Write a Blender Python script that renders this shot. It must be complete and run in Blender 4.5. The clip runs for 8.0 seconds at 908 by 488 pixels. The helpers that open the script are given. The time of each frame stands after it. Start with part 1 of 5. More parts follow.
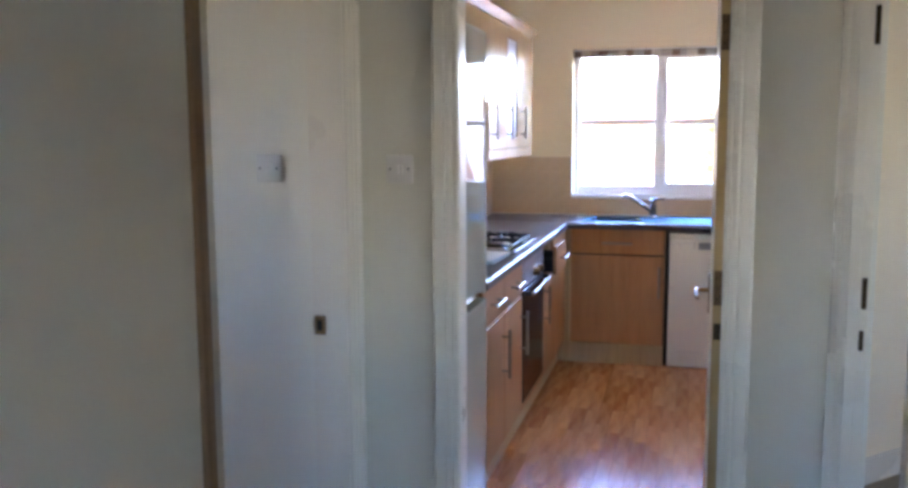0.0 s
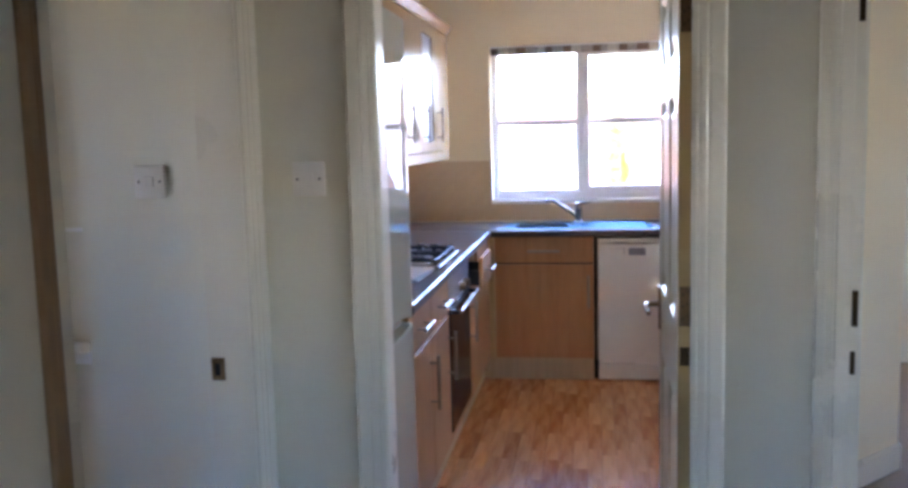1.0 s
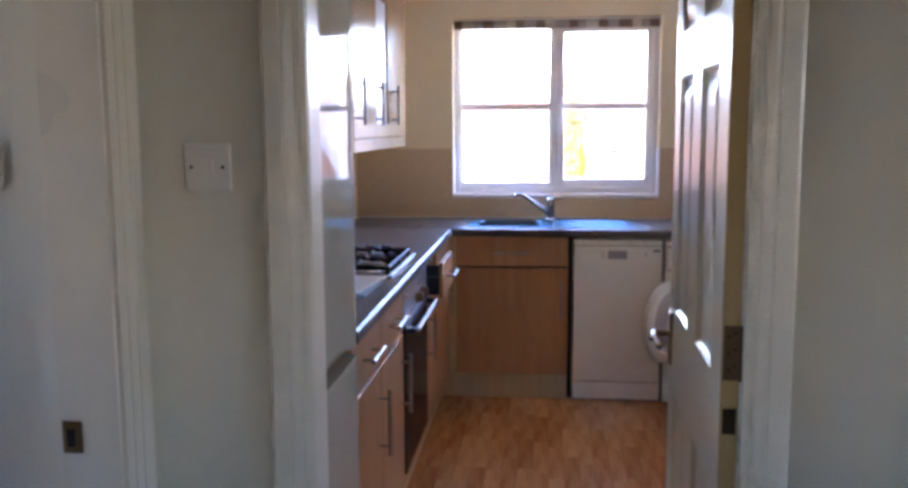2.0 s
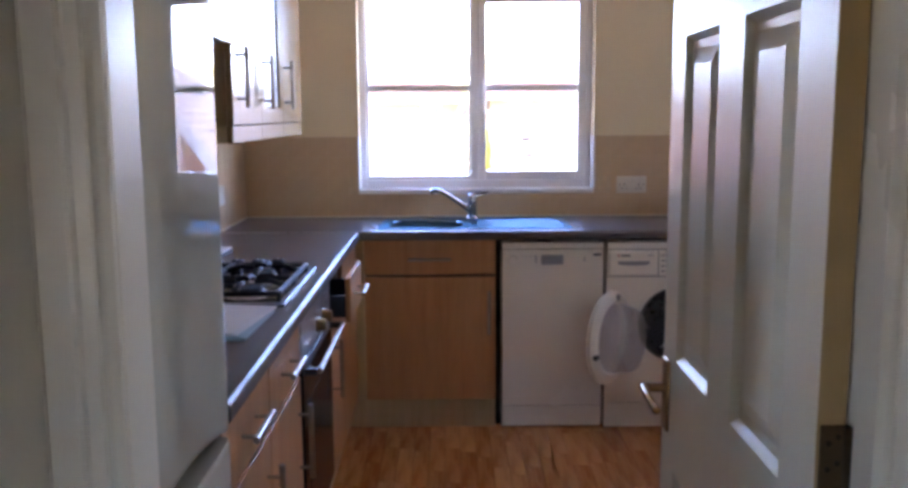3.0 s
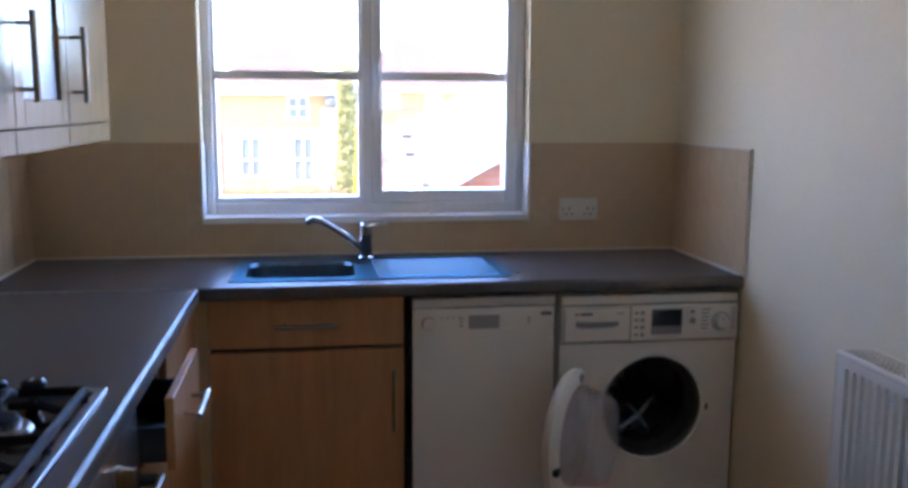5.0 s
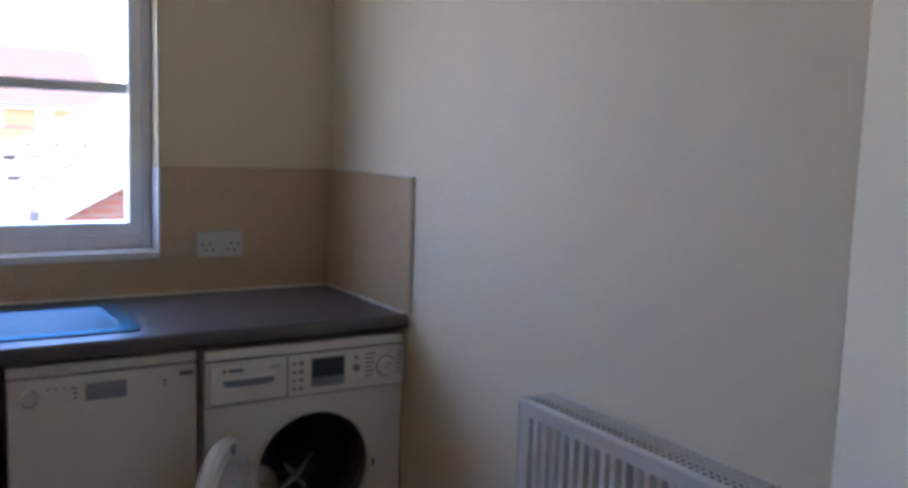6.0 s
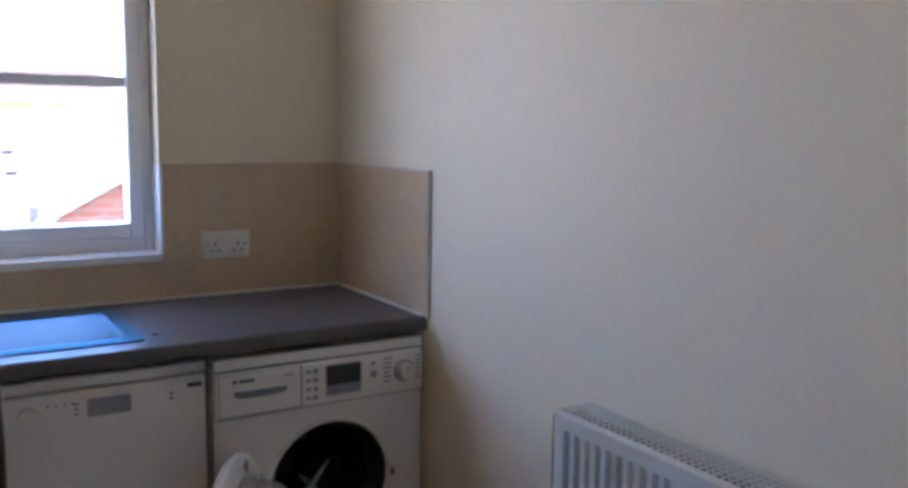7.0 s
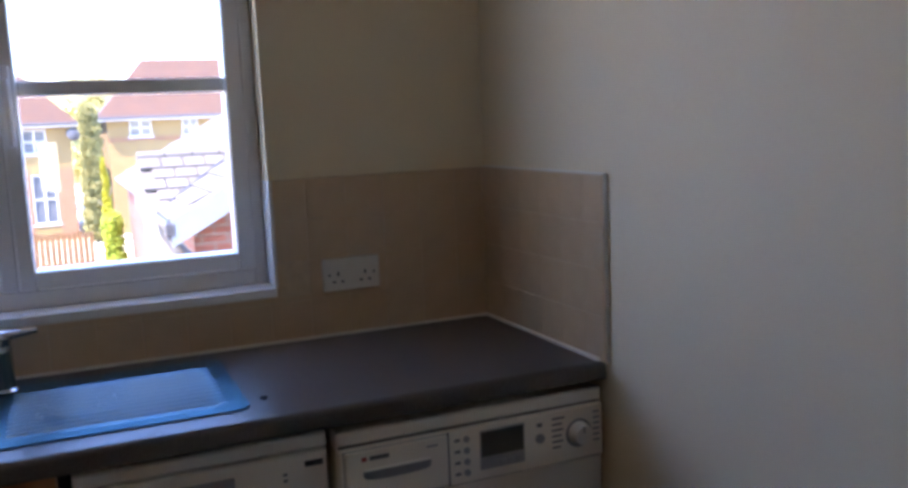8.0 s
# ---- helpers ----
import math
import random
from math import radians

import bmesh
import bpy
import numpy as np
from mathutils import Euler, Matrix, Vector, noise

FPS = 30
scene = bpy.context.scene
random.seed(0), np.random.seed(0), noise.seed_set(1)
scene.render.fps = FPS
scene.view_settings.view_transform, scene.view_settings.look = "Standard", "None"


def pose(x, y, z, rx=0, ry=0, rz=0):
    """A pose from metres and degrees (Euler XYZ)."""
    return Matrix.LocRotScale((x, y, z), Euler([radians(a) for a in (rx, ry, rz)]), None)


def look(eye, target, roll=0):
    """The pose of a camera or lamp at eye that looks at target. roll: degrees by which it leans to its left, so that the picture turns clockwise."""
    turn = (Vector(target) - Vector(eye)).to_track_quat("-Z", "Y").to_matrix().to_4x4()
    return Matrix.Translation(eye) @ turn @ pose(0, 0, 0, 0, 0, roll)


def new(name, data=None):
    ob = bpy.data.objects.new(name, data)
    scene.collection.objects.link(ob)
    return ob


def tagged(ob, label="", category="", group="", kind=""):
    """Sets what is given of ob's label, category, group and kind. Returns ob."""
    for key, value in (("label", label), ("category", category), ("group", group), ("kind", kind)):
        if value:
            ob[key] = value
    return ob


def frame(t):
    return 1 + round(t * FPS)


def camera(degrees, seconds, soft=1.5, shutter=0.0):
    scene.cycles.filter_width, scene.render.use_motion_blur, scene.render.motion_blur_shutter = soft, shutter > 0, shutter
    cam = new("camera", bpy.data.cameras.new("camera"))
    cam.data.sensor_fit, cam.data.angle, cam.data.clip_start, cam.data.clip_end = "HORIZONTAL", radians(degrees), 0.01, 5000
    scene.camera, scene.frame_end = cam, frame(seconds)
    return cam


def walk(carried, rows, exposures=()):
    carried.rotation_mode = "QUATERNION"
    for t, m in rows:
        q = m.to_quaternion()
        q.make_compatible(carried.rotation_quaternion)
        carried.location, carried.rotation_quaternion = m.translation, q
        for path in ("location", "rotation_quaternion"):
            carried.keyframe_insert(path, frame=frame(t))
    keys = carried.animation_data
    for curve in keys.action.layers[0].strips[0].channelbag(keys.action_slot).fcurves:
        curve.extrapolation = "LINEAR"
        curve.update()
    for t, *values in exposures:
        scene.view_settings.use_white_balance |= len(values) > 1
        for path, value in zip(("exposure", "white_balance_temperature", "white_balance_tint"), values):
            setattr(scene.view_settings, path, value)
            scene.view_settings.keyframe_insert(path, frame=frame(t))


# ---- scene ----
cam = camera(53.9, 8.0, soft=3.4)
PATH = [
    (0, (0.049, 0.102, 1.475), (-0.457, 2.021, 1.23), -0.3),
    (0.5, (-0.007, 0.249, 1.463), (-0.499, 2.162, 1.153), -0.3),
    (1, (-0.092, 0.5, 1.462), (-0.399, 2.462, 1.227), -1.5),
    (1.2, (-0.126, 0.621, 1.448), (-0.406, 2.586, 1.205), -1.0),
    (2.3, (-0.237, 1.377, 1.438), (-0.362, 3.356, 1.176), -0.3),
    (2.5, (-0.264, 1.519, 1.45), (-0.312, 3.502, 1.194), -0.4),
    (3, (-0.297, 1.858, 1.423), (-0.285, 3.837, 1.134), -0.3),
    (3.5, (-0.318, 2.184, 1.444), (-0.322, 4.158, 1.121), 0.0),
    (4, (-0.388, 2.519, 1.456), (-0.255, 4.489, 1.139), 0.1),
    (4.2, (-0.397, 2.65, 1.444), (-0.224, 4.617, 1.127), -0.2),
    (5.3, (-0.323, 3.245, 1.442), (0.152, 5.167, 1.158), 1.0),
    (5.5, (-0.307, 3.334, 1.449), (0.37, 5.199, 1.195), 0.7),
    (6, (-0.264, 3.482, 1.43), (0.792, 5.164, 1.195), 1.9),
    (6.5, (-0.256, 3.522, 1.442), (0.833, 5.178, 1.17), 1.9),
    (7, (-0.23, 3.634, 1.445), (0.822, 5.314, 1.177), 0.9),
    (7.5, (-0.141, 3.879, 1.451), (0.689, 5.682, 1.208), -0.9),
    (8, (-0.021, 4.152, 1.434), (0.761, 5.973, 1.163), -2.5),
]
# time, stops, white balance in kelvin, tint
EXPOSURES = [(0.0, 6.45, 6850, 34), (1.2, 6.2, 6850, 35), (2.5, 5.7, 7150, 42), (3.5, 5.6, 6800, 36), (4.2, 5.35, 6550, 32), (5.4, 4.95, 6450, 26),
             (6.0, 4.9, 6300, 26), (6.5, 5.25, 6250, 27), (7.0, 5.25, 6250, 27), (7.5, 4.65, 6350, 26), (8.0, 4.3, 6600, 28)]
walk(cam, [(t, look(eye, target, roll)) for t, eye, target, roll in PATH], EXPOSURES)

# ---------------------------------------------------------------- daylight
world = bpy.data.worlds.new("sky")
scene.world = world
world.use_nodes = True
wn = world.node_tree.nodes
sky = wn.new("ShaderNodeTexSky")
sky.sky_type = "NISHITA"
sky.sun_disc = False
sky.air_density, sky.dust_density, sky.ozone_density = 1.0, 0.1, 10.0
sky.sun_elevation = radians(59)
sky.sun_rotation = radians(242)
wn["Background"].inputs["Strength"].default_value = 0.15
world.node_tree.links.new(sky.outputs[0], wn["Background"].inputs["Color"])
sun_data = bpy.data.lights.new("sun", "SUN")
sun_data.energy, sun_data.angle, sun_data.color = 2.0, radians(0.6), (1.0, 0.93, 0.82)
sun = new("sun", sun_data)
sun.matrix_world = look((-13.2, -7, 25), (0, 0, 0))


# ---------------------------------------------------------------- materials
def mat_base(name, color, rough, metal=0.0, spec=0.5):
    m = bpy.data.materials.new(name)
    m.use_nodes = True
    b = m.node_tree.nodes["Principled BSDF"]
    b.inputs["Base Color"].default_value = (*color, 1)
    b.inputs["Roughness"].default_value = rough
    b.inputs["Metallic"].default_value = metal
    b.inputs["Specular IOR Level"].default_value = spec
    return m, m.node_tree.nodes, m.node_tree.links, b


def node_noise(n, l, scale, detail=4.0, stretch=None, rough=0.6):
    tc = n.new("ShaderNodeTexCoord")
    mp = n.new("ShaderNodeMapping")
    if stretch:
        mp.inputs["Scale"].default_value = stretch
    l.new(tc.outputs["Object"], mp.inputs["Vector"])
    t = n.new("ShaderNodeTexNoise")
    t.inputs["Scale"].default_value = scale
    t.inputs["Detail"].default_value = detail
    t.inputs["Roughness"].default_value = rough
    l.new(mp.outputs["Vector"], t.inputs["Vector"])
    return t


def ramp(n, l, src, stops):
    r = n.new("ShaderNodeValToRGB")
    e = r.color_ramp.elements
    e[0].position, e[0].color = stops[0][0], (*stops[0][1], 1)
    e[1].position, e[1].color = stops[-1][0], (*stops[-1][1], 1)
    for p, c in stops[1:-1]:
        k = e.new(p)
        k.color = (*c, 1)
    l.new(src, r.inputs[0])
    return r


def add_bump(n, l, b, src, strength, dist):
    bp = n.new("ShaderNodeBump")
    bp.inputs["Strength"].default_value = strength
    bp.inputs["Distance"].default_value = dist
    l.new(src, bp.inputs["Height"])
    l.new(bp.outputs[0], b.inputs["Normal"])


def vary(c, k):
    return tuple(min(1.0, v * k) for v in c)


def paint(name, color, rough, big=1.3, fine=90, amount=0.06, bump=0.15, dist=0.002, spec=0.4):
    """Painted or moulded surface with faint large blotches and a fine texture."""
    m, n, l, b = mat_base(name, color, rough, spec=spec)
    t = node_noise(n, l, big, 5)
    r = ramp(n, l, t.outputs[0], [(0.3, vary(color, 1 - amount)), (0.7, vary(color, 1 + amount))])
    l.new(r.outputs[0], b.inputs["Base Color"])
    f = node_noise(n, l, fine, 3)
    add_bump(n, l, b, f.outputs[0], bump, dist)
    rr = ramp(n, l, t.outputs[0], [(0.3, (rough * 0.9,) * 3), (0.7, (min(1, rough * 1.12),) * 3)])
    l.new(rr.outputs[0], b.inputs["Roughness"])
    return m


def wood(name, dark, light, rough, grain_axis="z", scale=14, by_object=0.0, spec=0.5):
    m, n, l, b = mat_base(name, light, rough, spec=spec)
    st = {"z": (6, 6, 0.5), "y": (6, 0.5, 6), "x": (0.5, 6, 6)}[grain_axis]
    t = node_noise(n, l, scale * 0.35, 6, st, 0.62)
    f = node_noise(n, l, scale * 2.2, 3, st, 0.5)
    mixv = n.new("ShaderNodeMath")
    mixv.operation = "MULTIPLY_ADD"
    l.new(f.outputs[0], mixv.inputs[0])
    mixv.inputs[1].default_value = 0.35
    l.new(t.outputs[0], mixv.inputs[2])
    src = mixv.outputs[0]
    if by_object:
        oi = n.new("ShaderNodeObjectInfo")
        ad = n.new("ShaderNodeMath")
        ad.operation = "MULTIPLY_ADD"
        l.new(oi.outputs["Random"], ad.inputs[0])
        ad.inputs[1].default_value = by_object
        sub = n.new("ShaderNodeMath")
        sub.operation = "SUBTRACT"
        l.new(src, sub.inputs[0])
        sub.inputs[1].default_value = by_object / 2
        l.new(sub.outputs[0], ad.inputs[2])
        src = ad.outputs[0]
    r = ramp(n, l, src, [(0.42, dark), (0.66, tuple((a + c) / 2 for a, c in zip(dark, light))), (0.95, light)])
    l.new(r.outputs[0], b.inputs["Base Color"])
    add_bump(n, l, b, f.outputs[0], 0.08, 0.001)
    return m


def metal(name, color, rough, stretch=(1, 1, 30), scale=40):
    m, n, l, b = mat_base(name, color, rough, 1.0)
    t = node_noise(n, l, scale, 3, stretch)
    rr = ramp(n, l, t.outputs[0], [(0.3, (rough * 0.75,) * 3), (0.7, (min(1, rough * 1.3),) * 3)])
    l.new(rr.outputs[0], b.inputs["Roughness"])
    return m


def speckle(name, a, c, rough, scale=260, spec=0.5):
    m, n, l, b = mat_base(name, a, rough, spec=spec)
    t = node_noise(n, l, scale, 2)
    g = node_noise(n, l, 3.0, 4)
    mx = n.new("ShaderNodeMath")
    mx.operation = "MULTIPLY_ADD"
    l.new(g.outputs[0], mx.inputs[0])
    mx.inputs[1].default_value = 0.3
    l.new(t.outputs[0], mx.inputs[2])
    r = ramp(n, l, mx.outputs[0], [(0.45, a), (0.85, c)])
    l.new(r.outputs[0], b.inputs["Base Color"])
    rr = ramp(n, l, g.outputs[0], [(0.2, (rough * 0.95,) * 3), (0.8, (rough * 1.06,) * 3)])
    l.new(rr.outputs[0], b.inputs["Roughness"])
    add_bump(n, l, b, t.outputs[0], 0.05, 0.0006)
    return m


def glass(name, tint=(1, 1, 1), rough=0.0):
    m, n, l, b = mat_base(name, tint, rough)
    b.inputs["Transmission Weight"].default_value = 1.0
    b.inputs["IOR"].default_value = 1.45
    return m


def thin_glass(name, gloss):
    """A thin clear shell: mostly see-through, part mirror."""
    m, n, l, b = mat_base(name, (0.85, 0.83, 0.84), 0.08, spec=1.0)
    t = n.new("ShaderNodeBsdfTransparent")
    t.inputs["Color"].default_value = (0.96, 0.95, 0.96, 1)
    mx = n.new("ShaderNodeMixShader")
    mx.inputs[0].default_value = gloss
    l.new(t.outputs[0], mx.inputs[1])
    l.new(b.outputs[0], mx.inputs[2])
    l.new(mx.outputs[0], n["Material Output"].inputs["Surface"])
    return m


def brick_material(name, c1, c2, mortar, scale):
    m, n, l, b = mat_base(name, c1, 0.9, spec=0.2)
    tc = n.new("ShaderNodeTexCoord")
    mp = n.new("ShaderNodeMapping")
    mp.inputs["Rotation"].default_value = (radians(90), 0, 0)
    l.new(tc.outputs["Object"], mp.inputs["Vector"])
    t = n.new("ShaderNodeTexBrick")
    t.inputs["Scale"].default_value = scale
    t.inputs["Color1"].default_value = (*c1, 1)
    t.inputs["Color2"].default_value = (*c2, 1)
    t.inputs["Mortar"].default_value = (*mortar, 1)
    t.inputs["Brick Width"].default_value = 0.45
    t.inputs["Row Height"].default_value = 0.15
    t.inputs["Mortar Size"].default_value = 0.02
    l.new(mp.outputs[0], t.inputs["Vector"])
    l.new(t.outputs[0], b.inputs["Base Color"])
    return m


M = {}
M["magnolia"] = paint("magnolia_emulsion", (0.88, 0.765, 0.54), 0.62, big=0.9, fine=140, amount=0.035, bump=0.12)
M["hall"] = paint("hall_emulsion", (0.765, 0.74, 0.605), 0.65, big=0.9, fine=140, amount=0.035, bump=0.12)
M["ceiling"] = paint("ceiling_white", (0.87, 0.86, 0.84), 0.8, fine=120, amount=0.03)
M["gloss"] = paint("cream_gloss_woodwork", (0.76, 0.715, 0.575), 0.28, big=2.0, fine=60, amount=0.04, bump=0.06, spec=0.5)
M["door"] = paint("white_gloss_door", (0.80, 0.75, 0.58), 0.30, big=2.0, fine=55, amount=0.04, bump=0.10, spec=0.4)
# embossed wood grain under the door's gloss paint
_n, _l = M["door"].node_tree.nodes, M["door"].node_tree.links
_g = node_noise(_n, _l, 26, 5, (8, 8, 0.45), 0.55)
add_bump(_n, _l, _n["Principled BSDF"], _g.outputs[0], 0.22, 0.003)
M["door_edge"] = paint("bare_door_edge", (0.46, 0.31, 0.13), 0.6, big=4.0, fine=70, amount=0.1)
# darker brown than the gloss, for one leg of the west casing
M["brown_casing"] = wood("brown_casing_wood", (0.23, 0.145, 0.075), (0.34, 0.225, 0.125), 0.55, spec=0.25)
M["upvc"] = paint("white_upvc", (0.91, 0.90, 0.88), 0.3, big=3.0, fine=80, amount=0.03, bump=0.03)
M["appliance"] = paint("white_enamel", (0.86, 0.81, 0.71), 0.26, big=1.5, fine=60, amount=0.025, bump=0.03)
# white enamel, greyed and greened in its base colour for the shade there
M["fridge"] = paint("fridge_enamel_shaded", (0.58, 0.57, 0.44), 0.035, big=1.5, fine=12, amount=0.03, bump=0.006, spec=0.3)
M["plastic"] = paint("white_plastic", (0.80, 0.77, 0.69), 0.35, big=8.0, fine=90, amount=0.03, bump=0.03)
M["greyplastic"] = paint("grey_plastic", (0.30, 0.30, 0.31), 0.4, big=8.0, amount=0.06, bump=0.03)
M["darkplastic"] = paint("dark_plastic", (0.035, 0.035, 0.038), 0.4, big=8.0, amount=0.1, bump=0.03)
M["ink"] = paint("printed_ink", (0.12, 0.12, 0.13), 0.5, big=20.0, amount=0.05, bump=0.0)
M["redink"] = paint("red_ink", (0.45, 0.04, 0.03), 0.5, big=20.0, amount=0.05, bump=0.0)
M["rubber"] = paint("grey_rubber_gasket", (0.075, 0.078, 0.08), 0.55, big=10.0, amount=0.15, bump=0.1)
M["radiator"] = paint("radiator_enamel", (0.74, 0.69, 0.58), 0.3, big=3.0, fine=60, amount=0.03, bump=0.03)
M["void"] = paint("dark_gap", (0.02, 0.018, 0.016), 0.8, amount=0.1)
M["beech"] = wood("beech_foil", (0.43, 0.195, 0.078), (0.57, 0.29, 0.128), 0.40, spec=0.25)
M["walldoor"] = wood("wall_cabinet_foil", (0.345, 0.230, 0.110), (0.44, 0.305, 0.155), 0.22, spec=0.15)
# pale beech turned darker and warmer: the cabinet sides' shade is in the colour
M["beech_side_shade"] = wood("beech_side_shade", (0.44, 0.27, 0.14), (0.60, 0.41, 0.23), 0.45)
M["pale"] = wood("pale_beech", (0.50, 0.345, 0.185), (0.62, 0.455, 0.26), 0.42, spec=0.25)
M["stave"] = wood("laminate_stave", (0.46, 0.168, 0.058), (0.74, 0.365, 0.150), 0.19, "y", 16, by_object=0.42)
M["underlay"] = paint("floor_joint", (0.10, 0.05, 0.025), 0.6)
M["carpet"] = speckle("carpet", (0.20, 0.16, 0.11), (0.32, 0.27, 0.20), 0.95, 420, 0.1)
M["worktop"] = speckle("slate_laminate", (0.092, 0.080, 0.070), (0.142, 0.125, 0.111), 0.36, 330, 0.30)
M["drum"] = metal("drum_steel", (0.13, 0.13, 0.135), 0.3, (1, 1, 1))
M["steel"] = metal("brushed_steel", (0.62, 0.62, 0.63), 0.28, (1, 30, 1))
M["rimsteel"] = metal("satin_rim_steel", (0.40, 0.41, 0.43), 0.5, (1, 30, 1))
M["hobsteel"] = metal("hob_steel", (0.16, 0.165, 0.175), 0.16, (1, 30, 1))
# dark blue base and edge tint hold the look of reflected sky
M["sink"] = metal("sink_steel_sky_blue", (0.10, 0.145, 0.165), 0.34, (30, 1, 1))
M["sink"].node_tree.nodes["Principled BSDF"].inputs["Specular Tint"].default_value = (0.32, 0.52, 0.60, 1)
M["chrome"] = metal("chrome", (0.52, 0.53, 0.55), 0.12, (1, 1, 1))
M["bar"] = metal("satin_nickel", (0.37, 0.31, 0.25), 0.40, (1, 1, 1))
M["brass"] = metal("worn_brass", (0.30, 0.20, 0.10), 0.38, (1, 1, 1), 60)
M["aged"] = metal("aged_bronze", (0.06, 0.04, 0.022), 0.5, (1, 1, 1), 60)
M["bronze"] = metal("dull_bronze", (0.13, 0.085, 0.045), 0.45, (1, 1, 1), 60)
M["iron"] = paint("black_cast_iron", (0.014, 0.014, 0.015), 0.6, big=20, fine=200, amount=0.2, bump=0.3)
M["ovenglass"] = paint("oven_glass", (0.012, 0.010, 0.009), 0.16, amount=0.1, bump=0.0, spec=0.12)
M["lcd"] = paint("lcd_window", (0.05, 0.055, 0.055), 0.15, amount=0.1, bump=0.0)
M["glass"] = glass("window_glass")
M["frosted"] = glass("frosted_glass", (0.80, 0.88, 0.90), 0.35)
M["doorglass"] = thin_glass("porthole_glass", 0.20)
M["doorcover"] = paint("clouded_plastic", (0.74, 0.69, 0.69), 0.25, big=5, amount=0.08, bump=0.03)
M["paper"] = paint("white_paper", (0.88, 0.87, 0.87), 0.7, big=6, amount=0.03, bump=0.05)
M["bluepaper"] = paint("pale_blue_card", (0.45, 0.60, 0.66), 0.6, big=6, amount=0.05)
M["bluebottle"] = paint("blue_plastic", (0.10, 0.32, 0.72), 0.12, big=9, amount=0.1)
M["bluebottle"].node_tree.nodes["Principled BSDF"].inputs["Transmission Weight"].default_value = 0.55
M["navybottle"] = paint("navy_plastic", (0.015, 0.02, 0.05), 0.3, big=9, amount=0.1)
M["silicone"] = paint("white_sealant", (0.78, 0.74, 0.66), 0.5, amount=0.05)
M["grout"] = paint("grout", (0.66, 0.51, 0.34), 0.85, big=30, amount=0.1)


def tile_material():
    m, n, l, b = mat_base("beige_ceramic", (0.55, 0.40, 0.25), 0.28, spec=0.85)
    oi = n.new("ShaderNodeObjectInfo")
    t = node_noise(n, l, 14, 5)
    mx = n.new("ShaderNodeMath")
    mx.operation = "MULTIPLY_ADD"
    l.new(oi.outputs["Random"], mx.inputs[0])
    mx.inputs[1].default_value = 0.06
    l.new(t.outputs[0], mx.inputs[2])
    r = ramp(n, l, mx.outputs[0], [(0.35, (0.62, 0.435, 0.25)), (0.95, (0.70, 0.515, 0.32))])
    l.new(r.outputs[0], b.inputs["Base Color"])
    f = node_noise(n, l, 22, 2)
    add_bump(n, l, b, f.outputs[0], 0.12, 0.004)
    return m


M["tile"] = tile_material()


# ---------------------------------------------------------------- builders
def box(bm, x0, x1, y0, y1, z0, z1, bevel=0.0, seg=1):
    r = bmesh.ops.create_cube(bm, size=1.0)
    vs = r["verts"]
    for v in vs:
        v.co = Vector((x0 + (v.co.x + 0.5) * (x1 - x0), y0 + (v.co.y + 0.5) * (y1 - y0), z0 + (v.co.z + 0.5) * (z1 - z0)))
    if bevel:
        es = list({e for v in vs for e in v.link_edges})
        bmesh.ops.bevel(bm, geom=es, offset=bevel, segments=seg, profile=0.5, affect="EDGES", clamp_overlap=True)


def rod(bm, a, b, r, seg=16, r2=None, caps=True):
    a, b = Vector(a), Vector(b)
    d = b - a
    m = Matrix.Translation((a + b) / 2) @ d.to_track_quat("Z", "Y").to_matrix().to_4x4()
    bmesh.ops.create_cone(bm, cap_ends=caps, segments=seg, radius1=r, radius2=r if r2 is None else r2, depth=d.length, matrix=m)


def prism(bm, pts, z0, z1):
    lo = [bm.verts.new((x, y, z0)) for x, y in pts]
    hi = [bm.verts.new((x, y, z1)) for x, y in pts]
    bm.faces.new(lo[::-1])
    bm.faces.new(hi)
    k = len(pts)
    for i in range(k):
        bm.faces.new((lo[i], lo[(i + 1) % k], hi[(i + 1) % k], hi[i]))


def extrude(bm, outline, path_a, path_b):
    """A closed outline of 3D points, swept from offset path_a to offset path_b."""
    lo = [bm.verts.new(Vector(p) + Vector(path_a)) for p in outline]
    hi = [bm.verts.new(Vector(p) + Vector(path_b)) for p in outline]
    bm.faces.new(lo[::-1])
    bm.faces.new(hi)
    k = len(outline)
    for i in range(k):
        bm.faces.new((lo[i], lo[(i + 1) % k], hi[(i + 1) % k], hi[i]))


def lathe(bm, profile, m, seg=32):
    """Profile of (radius, height) turned about the local z axis of m."""
    rings = []
    for r, h in profile:
        if r < 1e-5:
            rings.append([bm.verts.new(m @ Vector((0, 0, h)))])
        else:
            rings.append([bm.verts.new(m @ Vector((r * math.cos(2 * math.pi * i / seg), r * math.sin(2 * math.pi * i / seg), h))) for i in range(seg)])
    for p, q in zip(rings, rings[1:]):
        for i in range(seg):
            j = (i + 1) % seg
            if len(p) == 1 and len(q) > 1:
                bm.faces.new((p[0], q[i], q[j]))
            elif len(q) == 1 and len(p) > 1:
                bm.faces.new((p[i], q[0], p[j]))
            elif len(p) > 1:
                bm.faces.new((p[i], q[i], q[j], p[j]))


